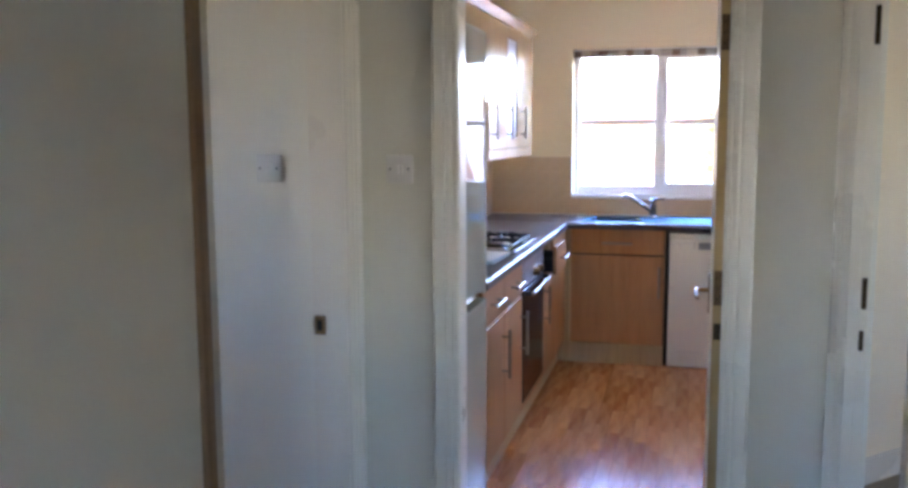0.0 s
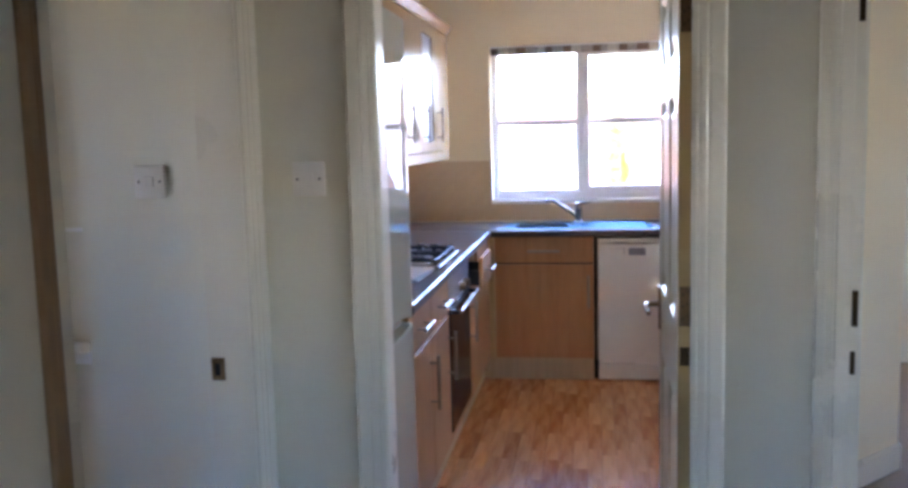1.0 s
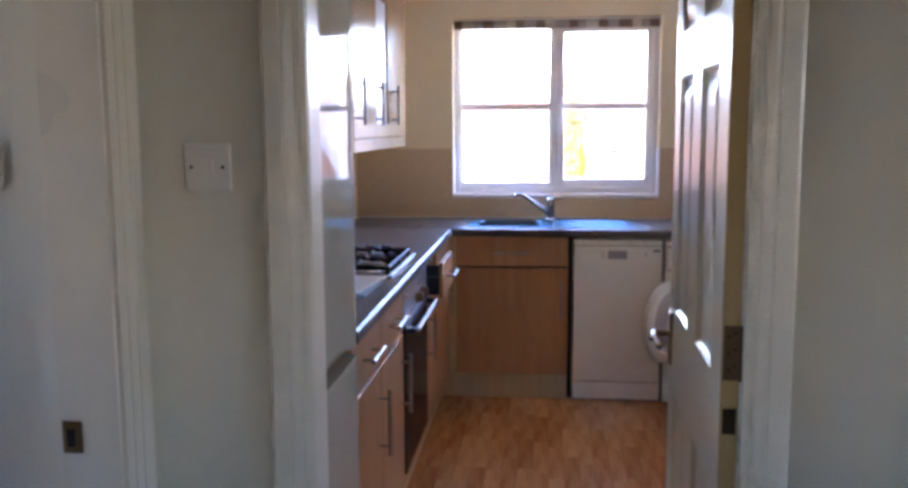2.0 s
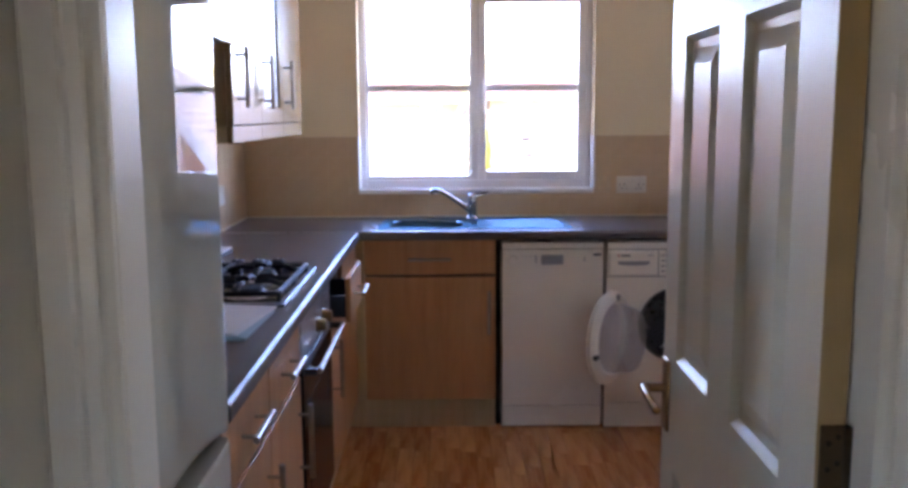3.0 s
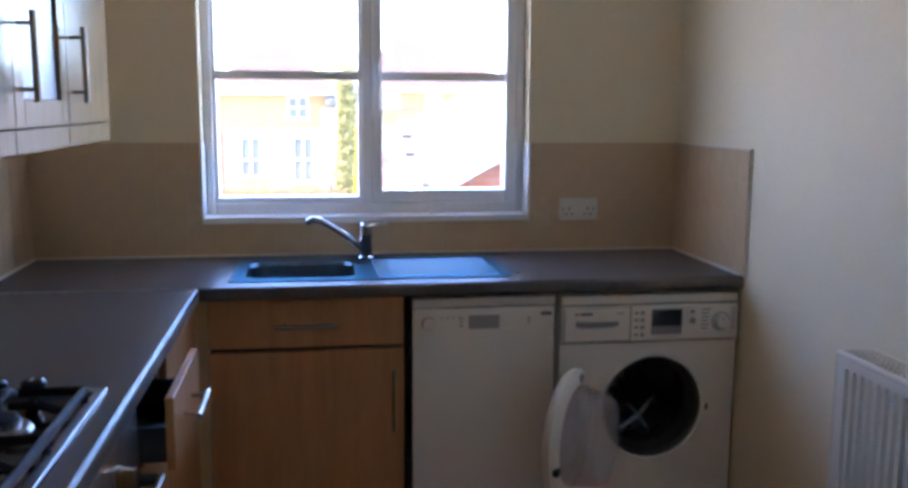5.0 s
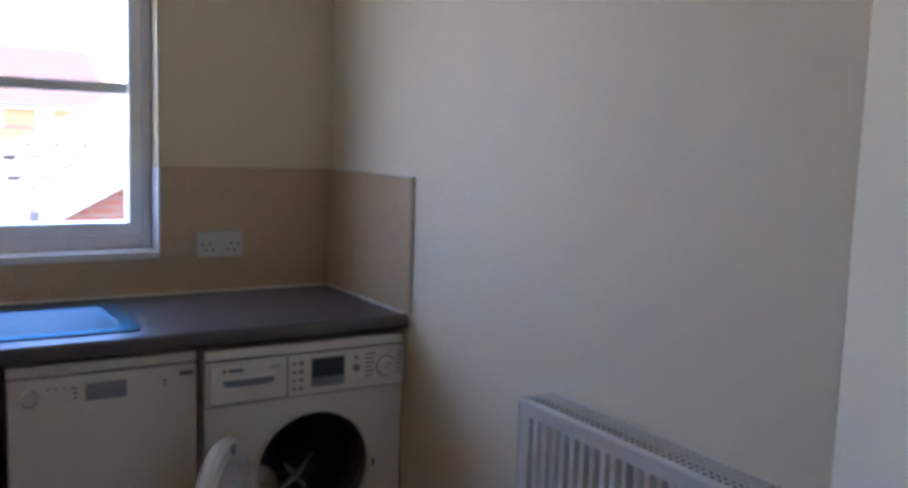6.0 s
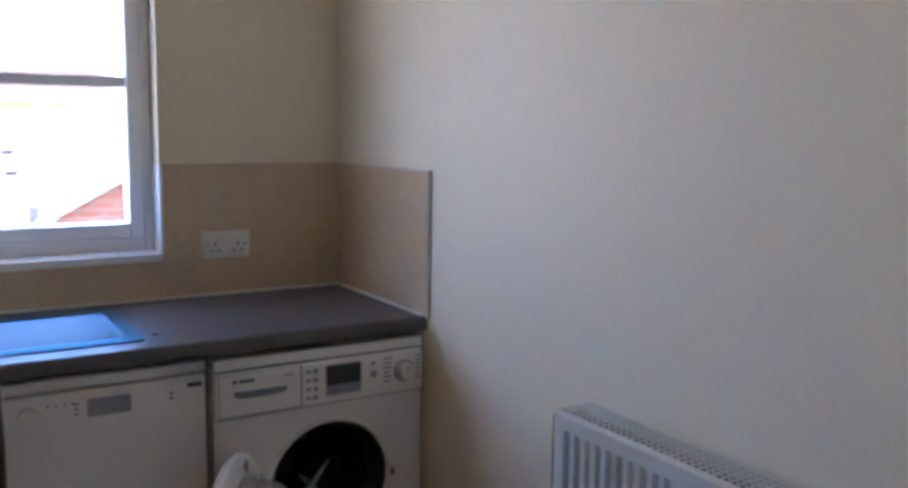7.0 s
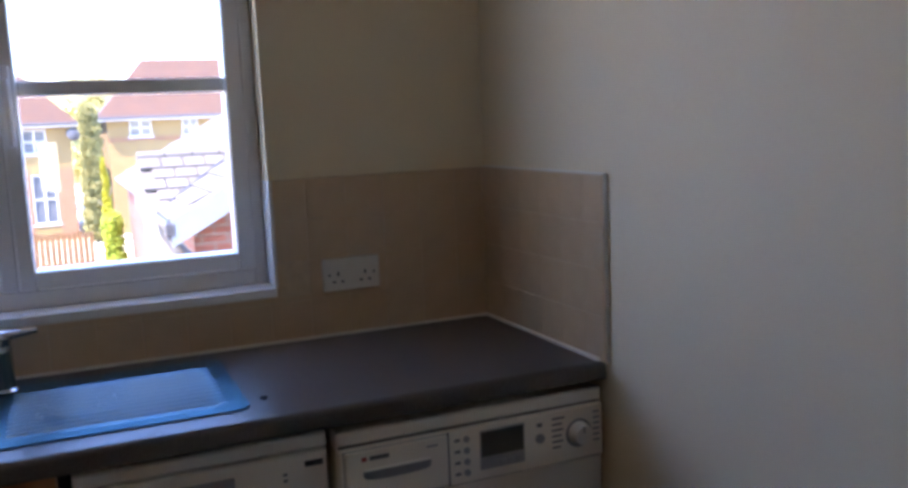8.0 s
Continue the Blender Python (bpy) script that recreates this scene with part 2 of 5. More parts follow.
def finish(name, bm, material, smooth=True, at=(0, 0, 0)):
    bmesh.ops.recalc_face_normals(bm, faces=bm.faces)
    if any(at):
        bmesh.ops.translate(bm, verts=bm.verts, vec=-Vector(at))
    me = bpy.data.meshes.new(name)
    bm.to_mesh(me)
    bm.free()
    me.materials.append(M[material])
    if smooth:
        me.shade_smooth()
        me.set_sharp_from_angle(angle=radians(32))
    return me


def thing(name, at, label, category, group="", kind=""):
    ob = new(name)
    ob.empty_display_size = 0.05
    ob.location = at
    return tagged(ob, label, category, group, kind)


def part(name, bm, material, parent, label=""):
    """Links a bmesh, given in world coordinates, as one mesh under a thing or a part."""
    at = Vector((0, 0, 0))
    p = parent
    while p is not None:
        at += p.location
        p = p.parent
    ob = new(name, finish(name, bm, material, at=at))
    ob.parent = parent
    if label:
        tagged(ob, label)
    return ob


def solid(name, bm, material, label, category, kind="", group="", at=(0, 0, 0)):
    ob = new(name, finish(name, bm, material, at=at))
    ob.location = at
    return tagged(ob, label, category, group, kind)


def B(*boxes):
    bm = bmesh.new()
    for b in boxes:
        box(bm, *b)
    return bm


def R(*rods):
    bm = bmesh.new()
    for r in rods:
        rod(bm, *r)
    return bm


def bar_handle(parent, a, b, off, label="satin nickel bar handle"):
    """A round bar from a to b on two posts that reach back by the vector off."""
    a, b, off = Vector(a), Vector(b), Vector(off)
    d = (b - a).normalized()
    ln = (b - a).length
    bm = bmesh.new()
    rod(bm, a, b, 0.0072, 14)
    for s in (0.14, 0.86):
        p = a + d * ln * s
        rod(bm, p, p + off, 0.0045, 10)
    return part("handle", bm, "bar", parent, label)


# ---------------------------------------------------------------- structure
LEFT, RIGHT, FAR, TOP = -1.315, 1.003, 6.315, 2.40
WX0, WX1, WZ0, WZ1 = -0.739, 0.425, 1.047, 2.04
S0, S1 = 2.765, 2.845      # hall face and kitchen face of the wall with the kitchen door
DX0, DX1, DH = -0.664, 0.191, 2.03

bm = B((-1.482, WX0, FAR, 6.60, -0.1, TOP), (WX1, 1.2, FAR, 6.60, -0.1, TOP), (WX0, WX1, FAR, 6.60, -0.1, WZ0), (WX0, WX1, FAR, 6.60, WZ1, TOP))
solid("wall_north", bm, "magnolia", "cream painted kitchen wall with the window opening", "wall", "structure")
solid("wall_west", B((-1.482, LEFT, S1, FAR, 0, TOP)), "magnolia", "cream painted kitchen wall behind the worktop", "wall", "structure")
bm = B((-1.482, DX0, S0, S1, 0, TOP), (DX1, 0.555, S0, S1, 0, TOP), (DX0, DX1, S0, S1, DH, TOP))
solid("wall_south", bm, "hall", "painted wall between hall and kitchen with doorway", "wall", "structure")
bm = bmesh.new()
prism(bm, [(RIGHT, 4.33), (1.2, 4.46), (1.2, FAR), (RIGHT, FAR)], 0, TOP)
solid("wall_east", bm, "magnolia", "cream painted kitchen wall behind the radiator", "wall", "structure")
bm = bmesh.new()
prism(bm, [(0.25, 3.56), (0.30, 3.53), (1.2, 4.459), (RIGHT, 4.329)], 0, TOP)
prism(bm, [(0.25, S1), (0.30, S1), (0.30, 3.529), (0.25, 3.559)], 0, TOP)
solid("wall_splayed", bm, "magnolia", "cream painted splayed wall beside the kitchen door", "wall", "structure")
HX, HE = -0.965, 0.464
bm = B((HX - 0.11, HX, -1.3, 1.81, 0, TOP), (HX - 0.11, HX, 2.665, S0, 0, TOP), (HX - 0.11, HX, 1.81, 2.665, DH, TOP))
solid("wall_hall_west", bm, "hall", "painted hall wall with an open doorway", "wall", "structure")
bm = B((HE, HE + 0.060, -1.3, 1.85, 0, TOP), (HE, HE + 0.060, 2.70, S0, 0, TOP), (HE, HE + 0.060, 1.85, 2.70, DH, TOP))
solid("wall_hall_east", bm, "hall", "painted hall wall with an open doorway", "wall", "structure")
# the opening is added, out of view, to let daylight into the hall
solid("wall_hall_south", B((-3.7, -0.26, -1.42, -1.3, 0, TOP), (-0.08, 4.6, -1.42, -1.3, 0, TOP), (-0.26, -0.08, -1.42, -1.3, 0, 0.9), (-0.26, -0.08, -1.42, -1.3, 1.4, TOP)), "hall", "painted wall closing the hall with an added opening for daylight", "wall", "structure")
# the room west of the hall, with its window in the outer wall
bm = B((-3.7, -3.6, -1.3, 1.5, 0, TOP), (-3.7, -3.6, 1.70, 4.0, 0, TOP), (-3.7, -3.6, 1.5, 1.70, 0, 1.15), (-3.7, -3.6, 1.5, 1.70, 2.05, TOP))
solid("wall_bedroom_west", bm, "hall", "painted outer wall with a window opening", "wall", "structure")
solid("wall_bedroom_north", B((-3.7, -1.482, 4.0, 4.1, 0, TOP)), "hall", "painted wall of the adjoining room", "wall", "structure")
# the room east of the hall, with its window in the outer wall
bm = B((1.2, 2.1, FAR, 6.60, 0, TOP), (2.8, 4.6, FAR, 6.60, 0, TOP), (2.1, 2.8, FAR, 6.60, 0, 0.9), (2.1, 2.8, FAR, 6.60, 2.1, TOP))
solid("wall_lounge_north", bm, "hall", "painted outer wall with a window opening", "wall", "structure")
solid("wall_lounge_east", B((4.5, 4.6, -1.3, 0.85, 0, TOP), (4.5, 4.6, 1.25, FAR, 0, TOP), (4.5, 4.6, 0.85, 1.25, 0, 0.9), (4.5, 4.6, 0.85, 1.25, 1.95, TOP)), "hall", "painted outer wall of the adjoining room with a window opening", "wall", "structure")
solid("ceiling", B((-3.7, 4.6, -1.42, 6.60, TOP, TOP + 0.12)), "ceiling", "plain white painted ceiling", "ceiling", "structure")
solid("roof_slab", B((-3.9, 4.8, -1.6, 6.80, TOP + 0.125, TOP + 0.3)), "grout", "roof over the flat", "roof", "structure")
bm = bmesh.new()
prism(bm, [(-1.482, S0), (0.275, S0), (0.275, 3.545), (1.10, 4.395), (1.10, FAR), (-1.482, FAR)], -0.1, -0.008)
kfloor = solid("floor", bm, "underlay", "wood-effect laminate kitchen floor of narrow staves", "floor", "structure")
bm = B((-3.7, 4.6, -1.3, S0 - 0.001, -0.1, 0.0), (-3.7, -1.483, S0, 4.0, -0.1, 0.0), (RIGHT + 0.201, 4.6, S0, FAR, -0.1, 0.0))
prism(bm, [(0.276, S0), (1.203, S0), (1.203, 4.50), (1.101, 4.394), (0.276, 3.544)], -0.1, 0.0)
solid("floor_carpet", bm, "carpet", "beige short-pile carpet in hall and rooms", "carpet", "structure")
solid("threshold_strip", B((DX0 + 0.03, DX1 - 0.03, S0 - 0.012, S0 + 0.03, 0.0, 0.006, 0.002)), "brass", "brass threshold strip in the kitchen doorway", "threshold", "structure")


# lining and architrave of a doorway
def casing_outline(w, t):
    """Across and proud: the moulded section of an architrave, from its inner edge outwards."""
    return [(0, 0), (0, t * 0.55), (0.10 * w, t * 0.75), (0.16 * w, t * 0.75), (0.18 * w, t * 0.60), (0.22 * w, t * 0.60), (0.25 * w, t * 0.82),
            (0.40 * w, t * 0.95), (0.46 * w, t * 0.80), (0.50 * w, t * 0.80), (0.53 * w, t * 0.98), (0.90 * w, t), (0.95 * w, t * 0.9), (w, t * 0.55), (w, 0)]


def architrave(name, along, origin, inner0, inner1, side, height, w, t, label, first="gloss", far=None):
    """Two legs and a head round an opening; along 'x' or 'y'; side: the way the face looks (+1 or -1)."""
    par = thing(name, (0, 0, 0), label, "architrave", "", "structure")

    def P(a, proud, z):
        return (a, origin + side * proud, z) if along == "x" else (origin + side * proud, a, z)
    for e, d in ((inner0, -1), (inner1, 1)):
        bm = bmesh.new()
        out = [P(e + d * u, v, 0) for u, v in casing_outline(*(far if far and d > 0 else (w, t)))]
        extrude(bm, out, (0, 0, 0), (0, 0, height + w))
        part("casing_leg", bm, first if d < 0 else "gloss", par).data.set_sharp_from_angle(angle=radians(10))
    bm = bmesh.new()
    out = [P(0, v, height + u) for u, v in casing_outline(w, t)]
    lo, hi = inner0, inner1
    v0 = (lo, 0, 0) if along == "x" else (0, lo, 0)
    v1 = (hi, 0, 0) if along == "x" else (0, hi, 0)
    extrude(bm, out, v0, v1)
    part("casing_head", bm, "gloss", par)
    return par


architrave("trim_kitchen_door", "x", S0, DX0 + 0.028, DX1 - 0.042, -1, DH - 0.018, 0.082, 0.020, "cream gloss moulded architrave round the kitchen doorway")
architrave("trim_west_door", "y", HX, 1.830, 2.645, 1, DH - 0.018, 0.050, 0.012, "moulded architrave with one brown leg round a hall doorway", "brown_casing", (0.098, 0.022))
architrave("trim_east_door", "y", HE, 1.87, 2.680, -1, DH - 0.018, 0.07, 0.026, "cream gloss moulded architrave round a hall doorway")


def lining(name, along, a0, a1, b0, b1, h, th, stop, both=False):
    """The lining of a doorway: a0, a1 the structural opening, b0, b1 the wall's faces, stop: where the stop bead sits."""
    par = thing(name, (0, 0, 0), "cream gloss door lining with stop bead", "door frame", "", "structure")

    def bx(p0, p1, q0, q1, z0, z1):
        return (p0, p1, q0, q1, z0, z1, 0.0015) if along == "x" else (q0, q1, p0, p1, z0, z1, 0.0015)
    part("jamb", B(bx(a0, a0 + th, b0 - 0.002, b1 + 0.002, 0, h)), "gloss", par)
    part("jamb", B(bx(a1 - th, a1, b0 - 0.002, b1 + 0.002, 0, h)), "gloss", par)
    part("head", B(bx(a0 + th, a1 - th, b0 - 0.002, b1 + 0.002, h - th, h)), "gloss", par)
    s0, s1 = stop
    if both:
        part("stop", B(bx(a0 + th, a0 + th + 0.012, s0, s1, 0, h - th)), "gloss", par)
        part("stop", B(bx(a1 - th - 0.012, a1 - th, s0, s1, 0, h - th)), "gloss", par)
    return par


lining("door_frame_kitchen", "x", DX0, DX1, S0, S1, DH, 0.03, (S0 + 0.004, S0 + 0.034))
wl = lining("door_frame_west", "y", 1.81, 2.665, HX - 0.11, HX, DH, 0.025, (HX - 0.045, HX - 0.012))
el = lining("door_frame_east", "y", 1.85, 2.70, HE, HE + 0.060, DH, 0.025, (HE + 0.004, HE + 0.034), True)
part("stop", B((HX - 0.11, HX - 0.004, 1.8355, 1.880, 0, DH - 0.026, 0.002)), "gloss", wl)
part("strike_plate", B((-1.070, -1.034, 2.636, 2.640, 0.855, 0.915, 0.001)), "brass", wl, "brass strike plate")
part("strike_hole", B((-1.060, -1.046, 2.633, 2.6365, 0.868, 0.900)), "void", wl)
for z0, z1 in ((1.70, 1.80), (1.0, 1.085)):
    bm = B((0.506, 0.513, 2.668, 2.675, z0, z1, 0.001))
    rod(bm, (0.515, 2.670, z0), (0.515, 2.670, z1), 0.004, 10)
    part("hinge_leaf", bm, "aged", el, "worn bronze hinge leaf")
part("keep_plate", B((0.504, 0.515, 2.668, 2.675, 0.885, 0.94, 0.001)), "aged", el, "dark metal keep plate")


def skirting(pts, name="baseboard"):
    bm = bmesh.new()
    for (x0, y0), (x1, y1), (nx, ny) in pts:
        t = 0.015
        prism(bm, [(x0, y0), (x1, y1), (x1 + nx * t, y1 + ny * t), (x0 + nx * t, y0 + ny * t)], 0, 0.10)
        prism(bm, [(x0, y0), (x1, y1), (x1 + nx * t * 0.5, y1 + ny * t * 0.5), (x0 + nx * t * 0.5, y0 + ny * t * 0.5)], 0.1, 0.112)
    return solid(name, bm, "gloss", "cream gloss skirting board along the wall", "skirting board", "structure")


skirting([((1.2, 4.459), (0.30, 3.53), (0.72, -0.694)), ((1.2, 4.48), (1.2, FAR), (1, 0))])
skirting([((0.27, S0), (0.43, S0), (0, -1)), ((HX, S0), (-0.72, S0), (0, -1))])
skirting([((RIGHT, 5.72), (RIGHT, 4.34), (-1, 0)), ((HX, 1.75), (HX, -1.3), (1, 0))])
# ---------------------------------------------------------------- kitchen window
FY0, FY1 = 6.390, 6.455
win = thing("window_1", (0, 0, 0), "white plastic kitchen window with two lights and glazing bars", "window", "", "structure")
GZ0, GZ1 = 1.112, 1.985
frame_boxes = [(WX0, -0.705, FY0, FY1, WZ0, WZ1, 0.004), (0.396, WX1, FY0, FY1, WZ0, WZ1, 0.004), (-0.705, 0.396, FY0, FY1, WZ0, 1.092, 0.004),
               (-0.705, 0.396, FY0, FY1, 2.005, WZ1, 0.004), (-0.180, -0.142, FY0, FY1, 1.092, 2.005, 0.004)]
part("window_frame", B(*frame_boxes), "upvc", win)
part("bead", B((-0.705, -0.180, FY0 + 0.012, FY1, 1.092, GZ0, 0.003), (-0.705, -0.180, FY0 + 0.012, FY1, 1.985, 2.005, 0.003), (-0.705, -0.692, FY0 + 0.012, FY1, GZ0, 1.985, 0.003), (-0.192, -0.180, FY0 + 0.012, FY1, GZ0, 1.985, 0.003)), "upvc", win)
sash = part("casement", B((-0.142, -0.104, FY0 - 0.012, FY1 - 0.01, 1.092, 2.005, 0.005), (0.352, 0.396, FY0 - 0.012, FY1 - 0.01, 1.092, 2.005, 0.005),
                         (-0.104, 0.352, FY0 - 0.012, FY1 - 0.01, 1.092, 1.136, 0.005), (-0.104, 0.352, FY0 - 0.012, FY1 - 0.01, 1.963, 2.005, 0.005)), "upvc", win, "opening casement")
part("glazing_bar", B((-0.692, -0.192, FY0 + 0.016, FY1 - 0.012, 1.531, 1.567, 0.004)), "upvc", win)
part("glazing_bar", B((-0.104, 0.352, FY0 + 0.010, FY1 - 0.012, 1.531, 1.567, 0.004)), "upvc", win)
for x0, x1, z0, z1 in ((-0.692, -0.192, GZ0, 1.531), (-0.692, -0.192, 1.567, 1.985), (-0.104, 0.352, 1.136, 1.531), (-0.104, 0.352, 1.567, 1.963)):
    g = part("pane", B((x0, x1, 6.424, 6.428, z0, z1)), "glass", win)
    g.visible_shadow = False
bm = B((-0.134, -0.114, 6.366, 6.379, 1.50, 1.60, 0.004))
rod(bm, (-0.124, 6.37, 1.56), (-0.124, 6.345, 1.56), 0.008)
box(bm, -0.132, -0.116, 6.335, 6.35, 1.42, 1.57, 0.004)
part("handle", bm, "upvc", sash, "white window handle")
bm = B((WX0 - 0.002, WX1 + 0.002, FAR - 0.014, FY0, WZ0 - 0.02, WZ0 + 0.004, 0.003))
part("window_sill", bm, "upvc", win, "white tiled sill edge")
bm = B((WX0 - 0.006, WX0 + 0.003, FAR - 0.012, FY0, WZ0 + 0.004, 1.312, 0.002), (WX1 - 0.003, WX1 + 0.006, FAR - 0.012, FY0, WZ0 + 0.004, 1.312, 0.002))
part("reveal_trim", bm, "upvc", win, "white edge trim on the tiled reveal")

# rolled blind at the head of the window
blind = thing("roman_blind", (-0.157, 6.35, 2.0), "drawn-up checked fabric blind in grey and brown", "blind")
M["fabA"] = paint("brown_check", (0.24, 0.17, 0.13), 0.9, big=40, fine=500, amount=0.2)
M["fabB"] = paint("grey_check", (0.42, 0.39, 0.36), 0.9, big=40, fine=500, amount=0.2)
M["fabC"] = paint("cream_check", (0.62, 0.58, 0.50), 0.9, big=40, fine=500, amount=0.15)
x = WX0 + 0.006
k = 0
widths = (0.045, 0.07, 0.05, 0.06, 0.075, 0.05)
pats = ("fabA", "fabC", "fabB", "fabA", "fabB", "fabC", "fabA", "fabB")
while x < WX1 - 0.01:
    w = min(widths[k % 6], WX1 - 0.006 - x)
    bm = bmesh.new()
    rod(bm, (x, 6.352, 2.010), (x + w, 6.352, 2.010), 0.022, 18)
    box(bm, x, x + w, 6.331, 6.336, 1.984, 2.012, 0.001)
    part("check_strip", bm, pats[k % 8], blind)
    x += w
    k += 1
part("head_rail", B((WX0 + 0.004, WX1 - 0.004, 6.34, 6.37, 2.030, 2.0395)), "upvc", blind)

# ---------------------------------------------------------------- hall switches and kitchen sockets
def switch_plate(name, cx, y, cz, label, rockers=1):
    """A plate on a wall that looks towards -y."""
    par = thing(name, (cx, y, cz), label, "light switch")
    part("plate", B((cx - 0.044, cx + 0.044, y - 0.010, y, cz - 0.044, cz + 0.044, 0.004, 2)), "plastic", par)
    wd = 0.026 / rockers
    for i in range(rockers):
        c = cx + (i - (rockers - 1) / 2) * wd
        part("rocker", B((c - wd / 2 + 0.0006, c + wd / 2 - 0.0006, y - 0.0135, y - 0.009, cz - 0.014, cz + 0.014, 0.0012)), "plastic", par)
    for s in (-1, 1):
        part("screw", R(((cx + s * 0.030, y - 0.0108, cz), (cx + s * 0.030, y - 0.009, cz), 0.0032, 12)), "aged", par)
    return par


switch_plate("light_switch", -1.271, S0, 1.367, "white plastic single light switch on painted wall", 1)
switch_plate("light_switch", -0.826, S0, 1.366, "white plastic double light switch beside the kitchen door", 2)

sock = thing("wall_socket", (0.615, 6.303, 1.068), "white plastic double wall socket on beige tiles", "socket")
part("plate", B((0.541, 0.689, 6.2925, 6.303, 1.027, 1.109, 0.004, 2)), "plastic", sock)
for cx in (0.580, 0.650):
    for dx, dz, w, h in ((0, 0.008, 0.0045, 0.009), (-0.011, -0.012, 0.0075, 0.0045), (0.011, -0.012, 0.0075, 0.0045)):
        part("pin_slot", B((cx + dx - w / 2, cx + dx + w / 2, 6.2915, 6.293, 1.062 + dz - h / 2, 1.062 + dz + h / 2)), "void", sock)
for cx in (0.557, 0.673):
    part("screw", R(((cx, 6.2918, 1.068), (cx, 6.293, 1.068), 0.003, 10)), "aged", sock)
for cx in (0.603, 0.627):
    part("rocker", B((cx - 0.006, cx + 0.006, 6.290, 6.293, 1.083, 1.099, 0.001)), "plastic", sock)


def side_plate(name, y0, y1, z0, z1, label, neon):
    par = thing(name, (LEFT + 0.012, (y0 + y1) / 2, (z0 + z1) / 2), label, "socket")
    part("plate", B((LEFT + 0.010, LEFT + 0.030, y0, y1, z0, z1, 0.003)), "plastic", par)
    c = (y0 + y1) / 2
    part("rocker", B((LEFT + 0.029, LEFT + 0.034, c - 0.012, c + 0.012, (z0 + z1) / 2 - 0.014, (z0 + z1) / 2 + 0.014, 0.001)), "redink" if neon else "plastic", par)
    return par


side_plate("cooker_switch", 5.27, 5.36, 1.025, 1.11, "white switch plate with red rocker above the worktop", True)
side_plate("wall_socket", 5.68, 5.80, 1.03, 1.115, "white plastic socket plate on the tiles", False)

# ---------------------------------------------------------------- kitchen door
LX0, LX1, LY0, LY1 = 0.124, 0.159, 2.840, 3.600
door = thing("door_1", (LX1, LY0, 0.0), "white gloss six-panel door standing open into the kitchen", "door", "", "structure")
door.rotation_euler = (0, 0, radians(-0.8))
cols = ((2.950, 3.162), (3.288, 3.500))
rows = ((0.20, 0.735), (0.955, 1.56), (1.665, 1.87))
bm = bmesh.new()
ys = [LY0, cols[0][0], cols[0][1], cols[1][0], cols[1][1], LY1]
zs = [0.006, rows[0][0], rows[0][1], rows[1][0], rows[1][1], rows[2][0], rows[2][1], 1.986]
for i in range(5):
    if i % 2 == 0:
        box(bm, LX0, LX1, ys[i], ys[i + 1], zs[0], zs[-1], 0.0008)
    else:
        for j in range(0, 7, 2):
            box(bm, LX0, LX1, ys[i], ys[i + 1], zs[j], zs[j + 1])
part("stiles_and_rails", bm, "door", door)
for y0, y1 in cols:
    for z0, z1 in rows:
        bm = bmesh.new()
        for side, xf in ((-1, LX0), (1, LX1)):
            d = -side
            ring = [(0.0, 0.0), (0.005, 0.004), (0.012, 0.011), (0.026, 0.0125), (0.054, 0.003)]
            loops = []
            for ins, dep in ring:
                xx = xf + d * dep
                loops.append([bm.verts.new((xx, yy, zz)) for yy, zz in ((y0 + ins, z0 + ins), (y1 - ins, z0 + ins), (y1 - ins, z1 - ins), (y0 + ins, z1 - ins))])
            for p, q in zip(loops, loops[1:]):
                for k in range(4):
                    bm.faces.new((p[k], p[(k + 1) % 4], q[(k + 1) % 4], q[k]))
            bm.faces.new(loops[-1])
        part("panel", bm, "door", door).data.set_sharp_from_angle(angle=radians(8))
part("hinge_edge", B((LX0 + 0.001, LX1 - 0.001, LY0 - 0.0012, LY0, 0.007, 1.985)), "door_edge", door, "bare wood hinge edge")
for z0, z1 in ((0.962, 1.067), (1.710, 1.812), (0.19, 0.29)):
    bm = B((LX0 + 0.004, LX1 + 0.001, LY0 - 0.0042, LY0 - 0.001, z0, z1, 0.0008))
    rod(bm, (LX1 + 0.002, LY0 - 0.006, z0), (LX1 + 0.002, LY0 - 0.006, z1), 0.006, 12)
    h = part("hinge", bm, "bronze", door, "worn bronze butt hinge")
    for zz in (0.2, 0.5, 0.8):
        for xx in (0.30, 0.62):
            px = LX0 + 0.004 + xx * 0.033
            pz = z0 + (z1 - z0) * (zz + (0.07 if xx > 0.5 else 0))
            part("screw", R(((px, LY0 - 0.0052, pz), (px, LY0 - 0.004, pz), 0.0035, 10)), "aged", h)
part("edge_plate", B((LX0 + 0.006, LX1 - 0.004, LY0 - 0.0042, LY0 - 0.001, 0.857, 0.907, 0.0008)), "aged", door, "dark metal edge plate")
lev = part("handle_plate", B((LX0 - 0.006, LX0, 3.540, 3.582, 0.80, 0.945, 0.002)), "brass", door, "brass lever handle")
bm = bmesh.new()
rod(bm, (LX0 - 0.005, 3.562, 0.885), (LX0 - 0.050, 3.562, 0.885), 0.009, 16)
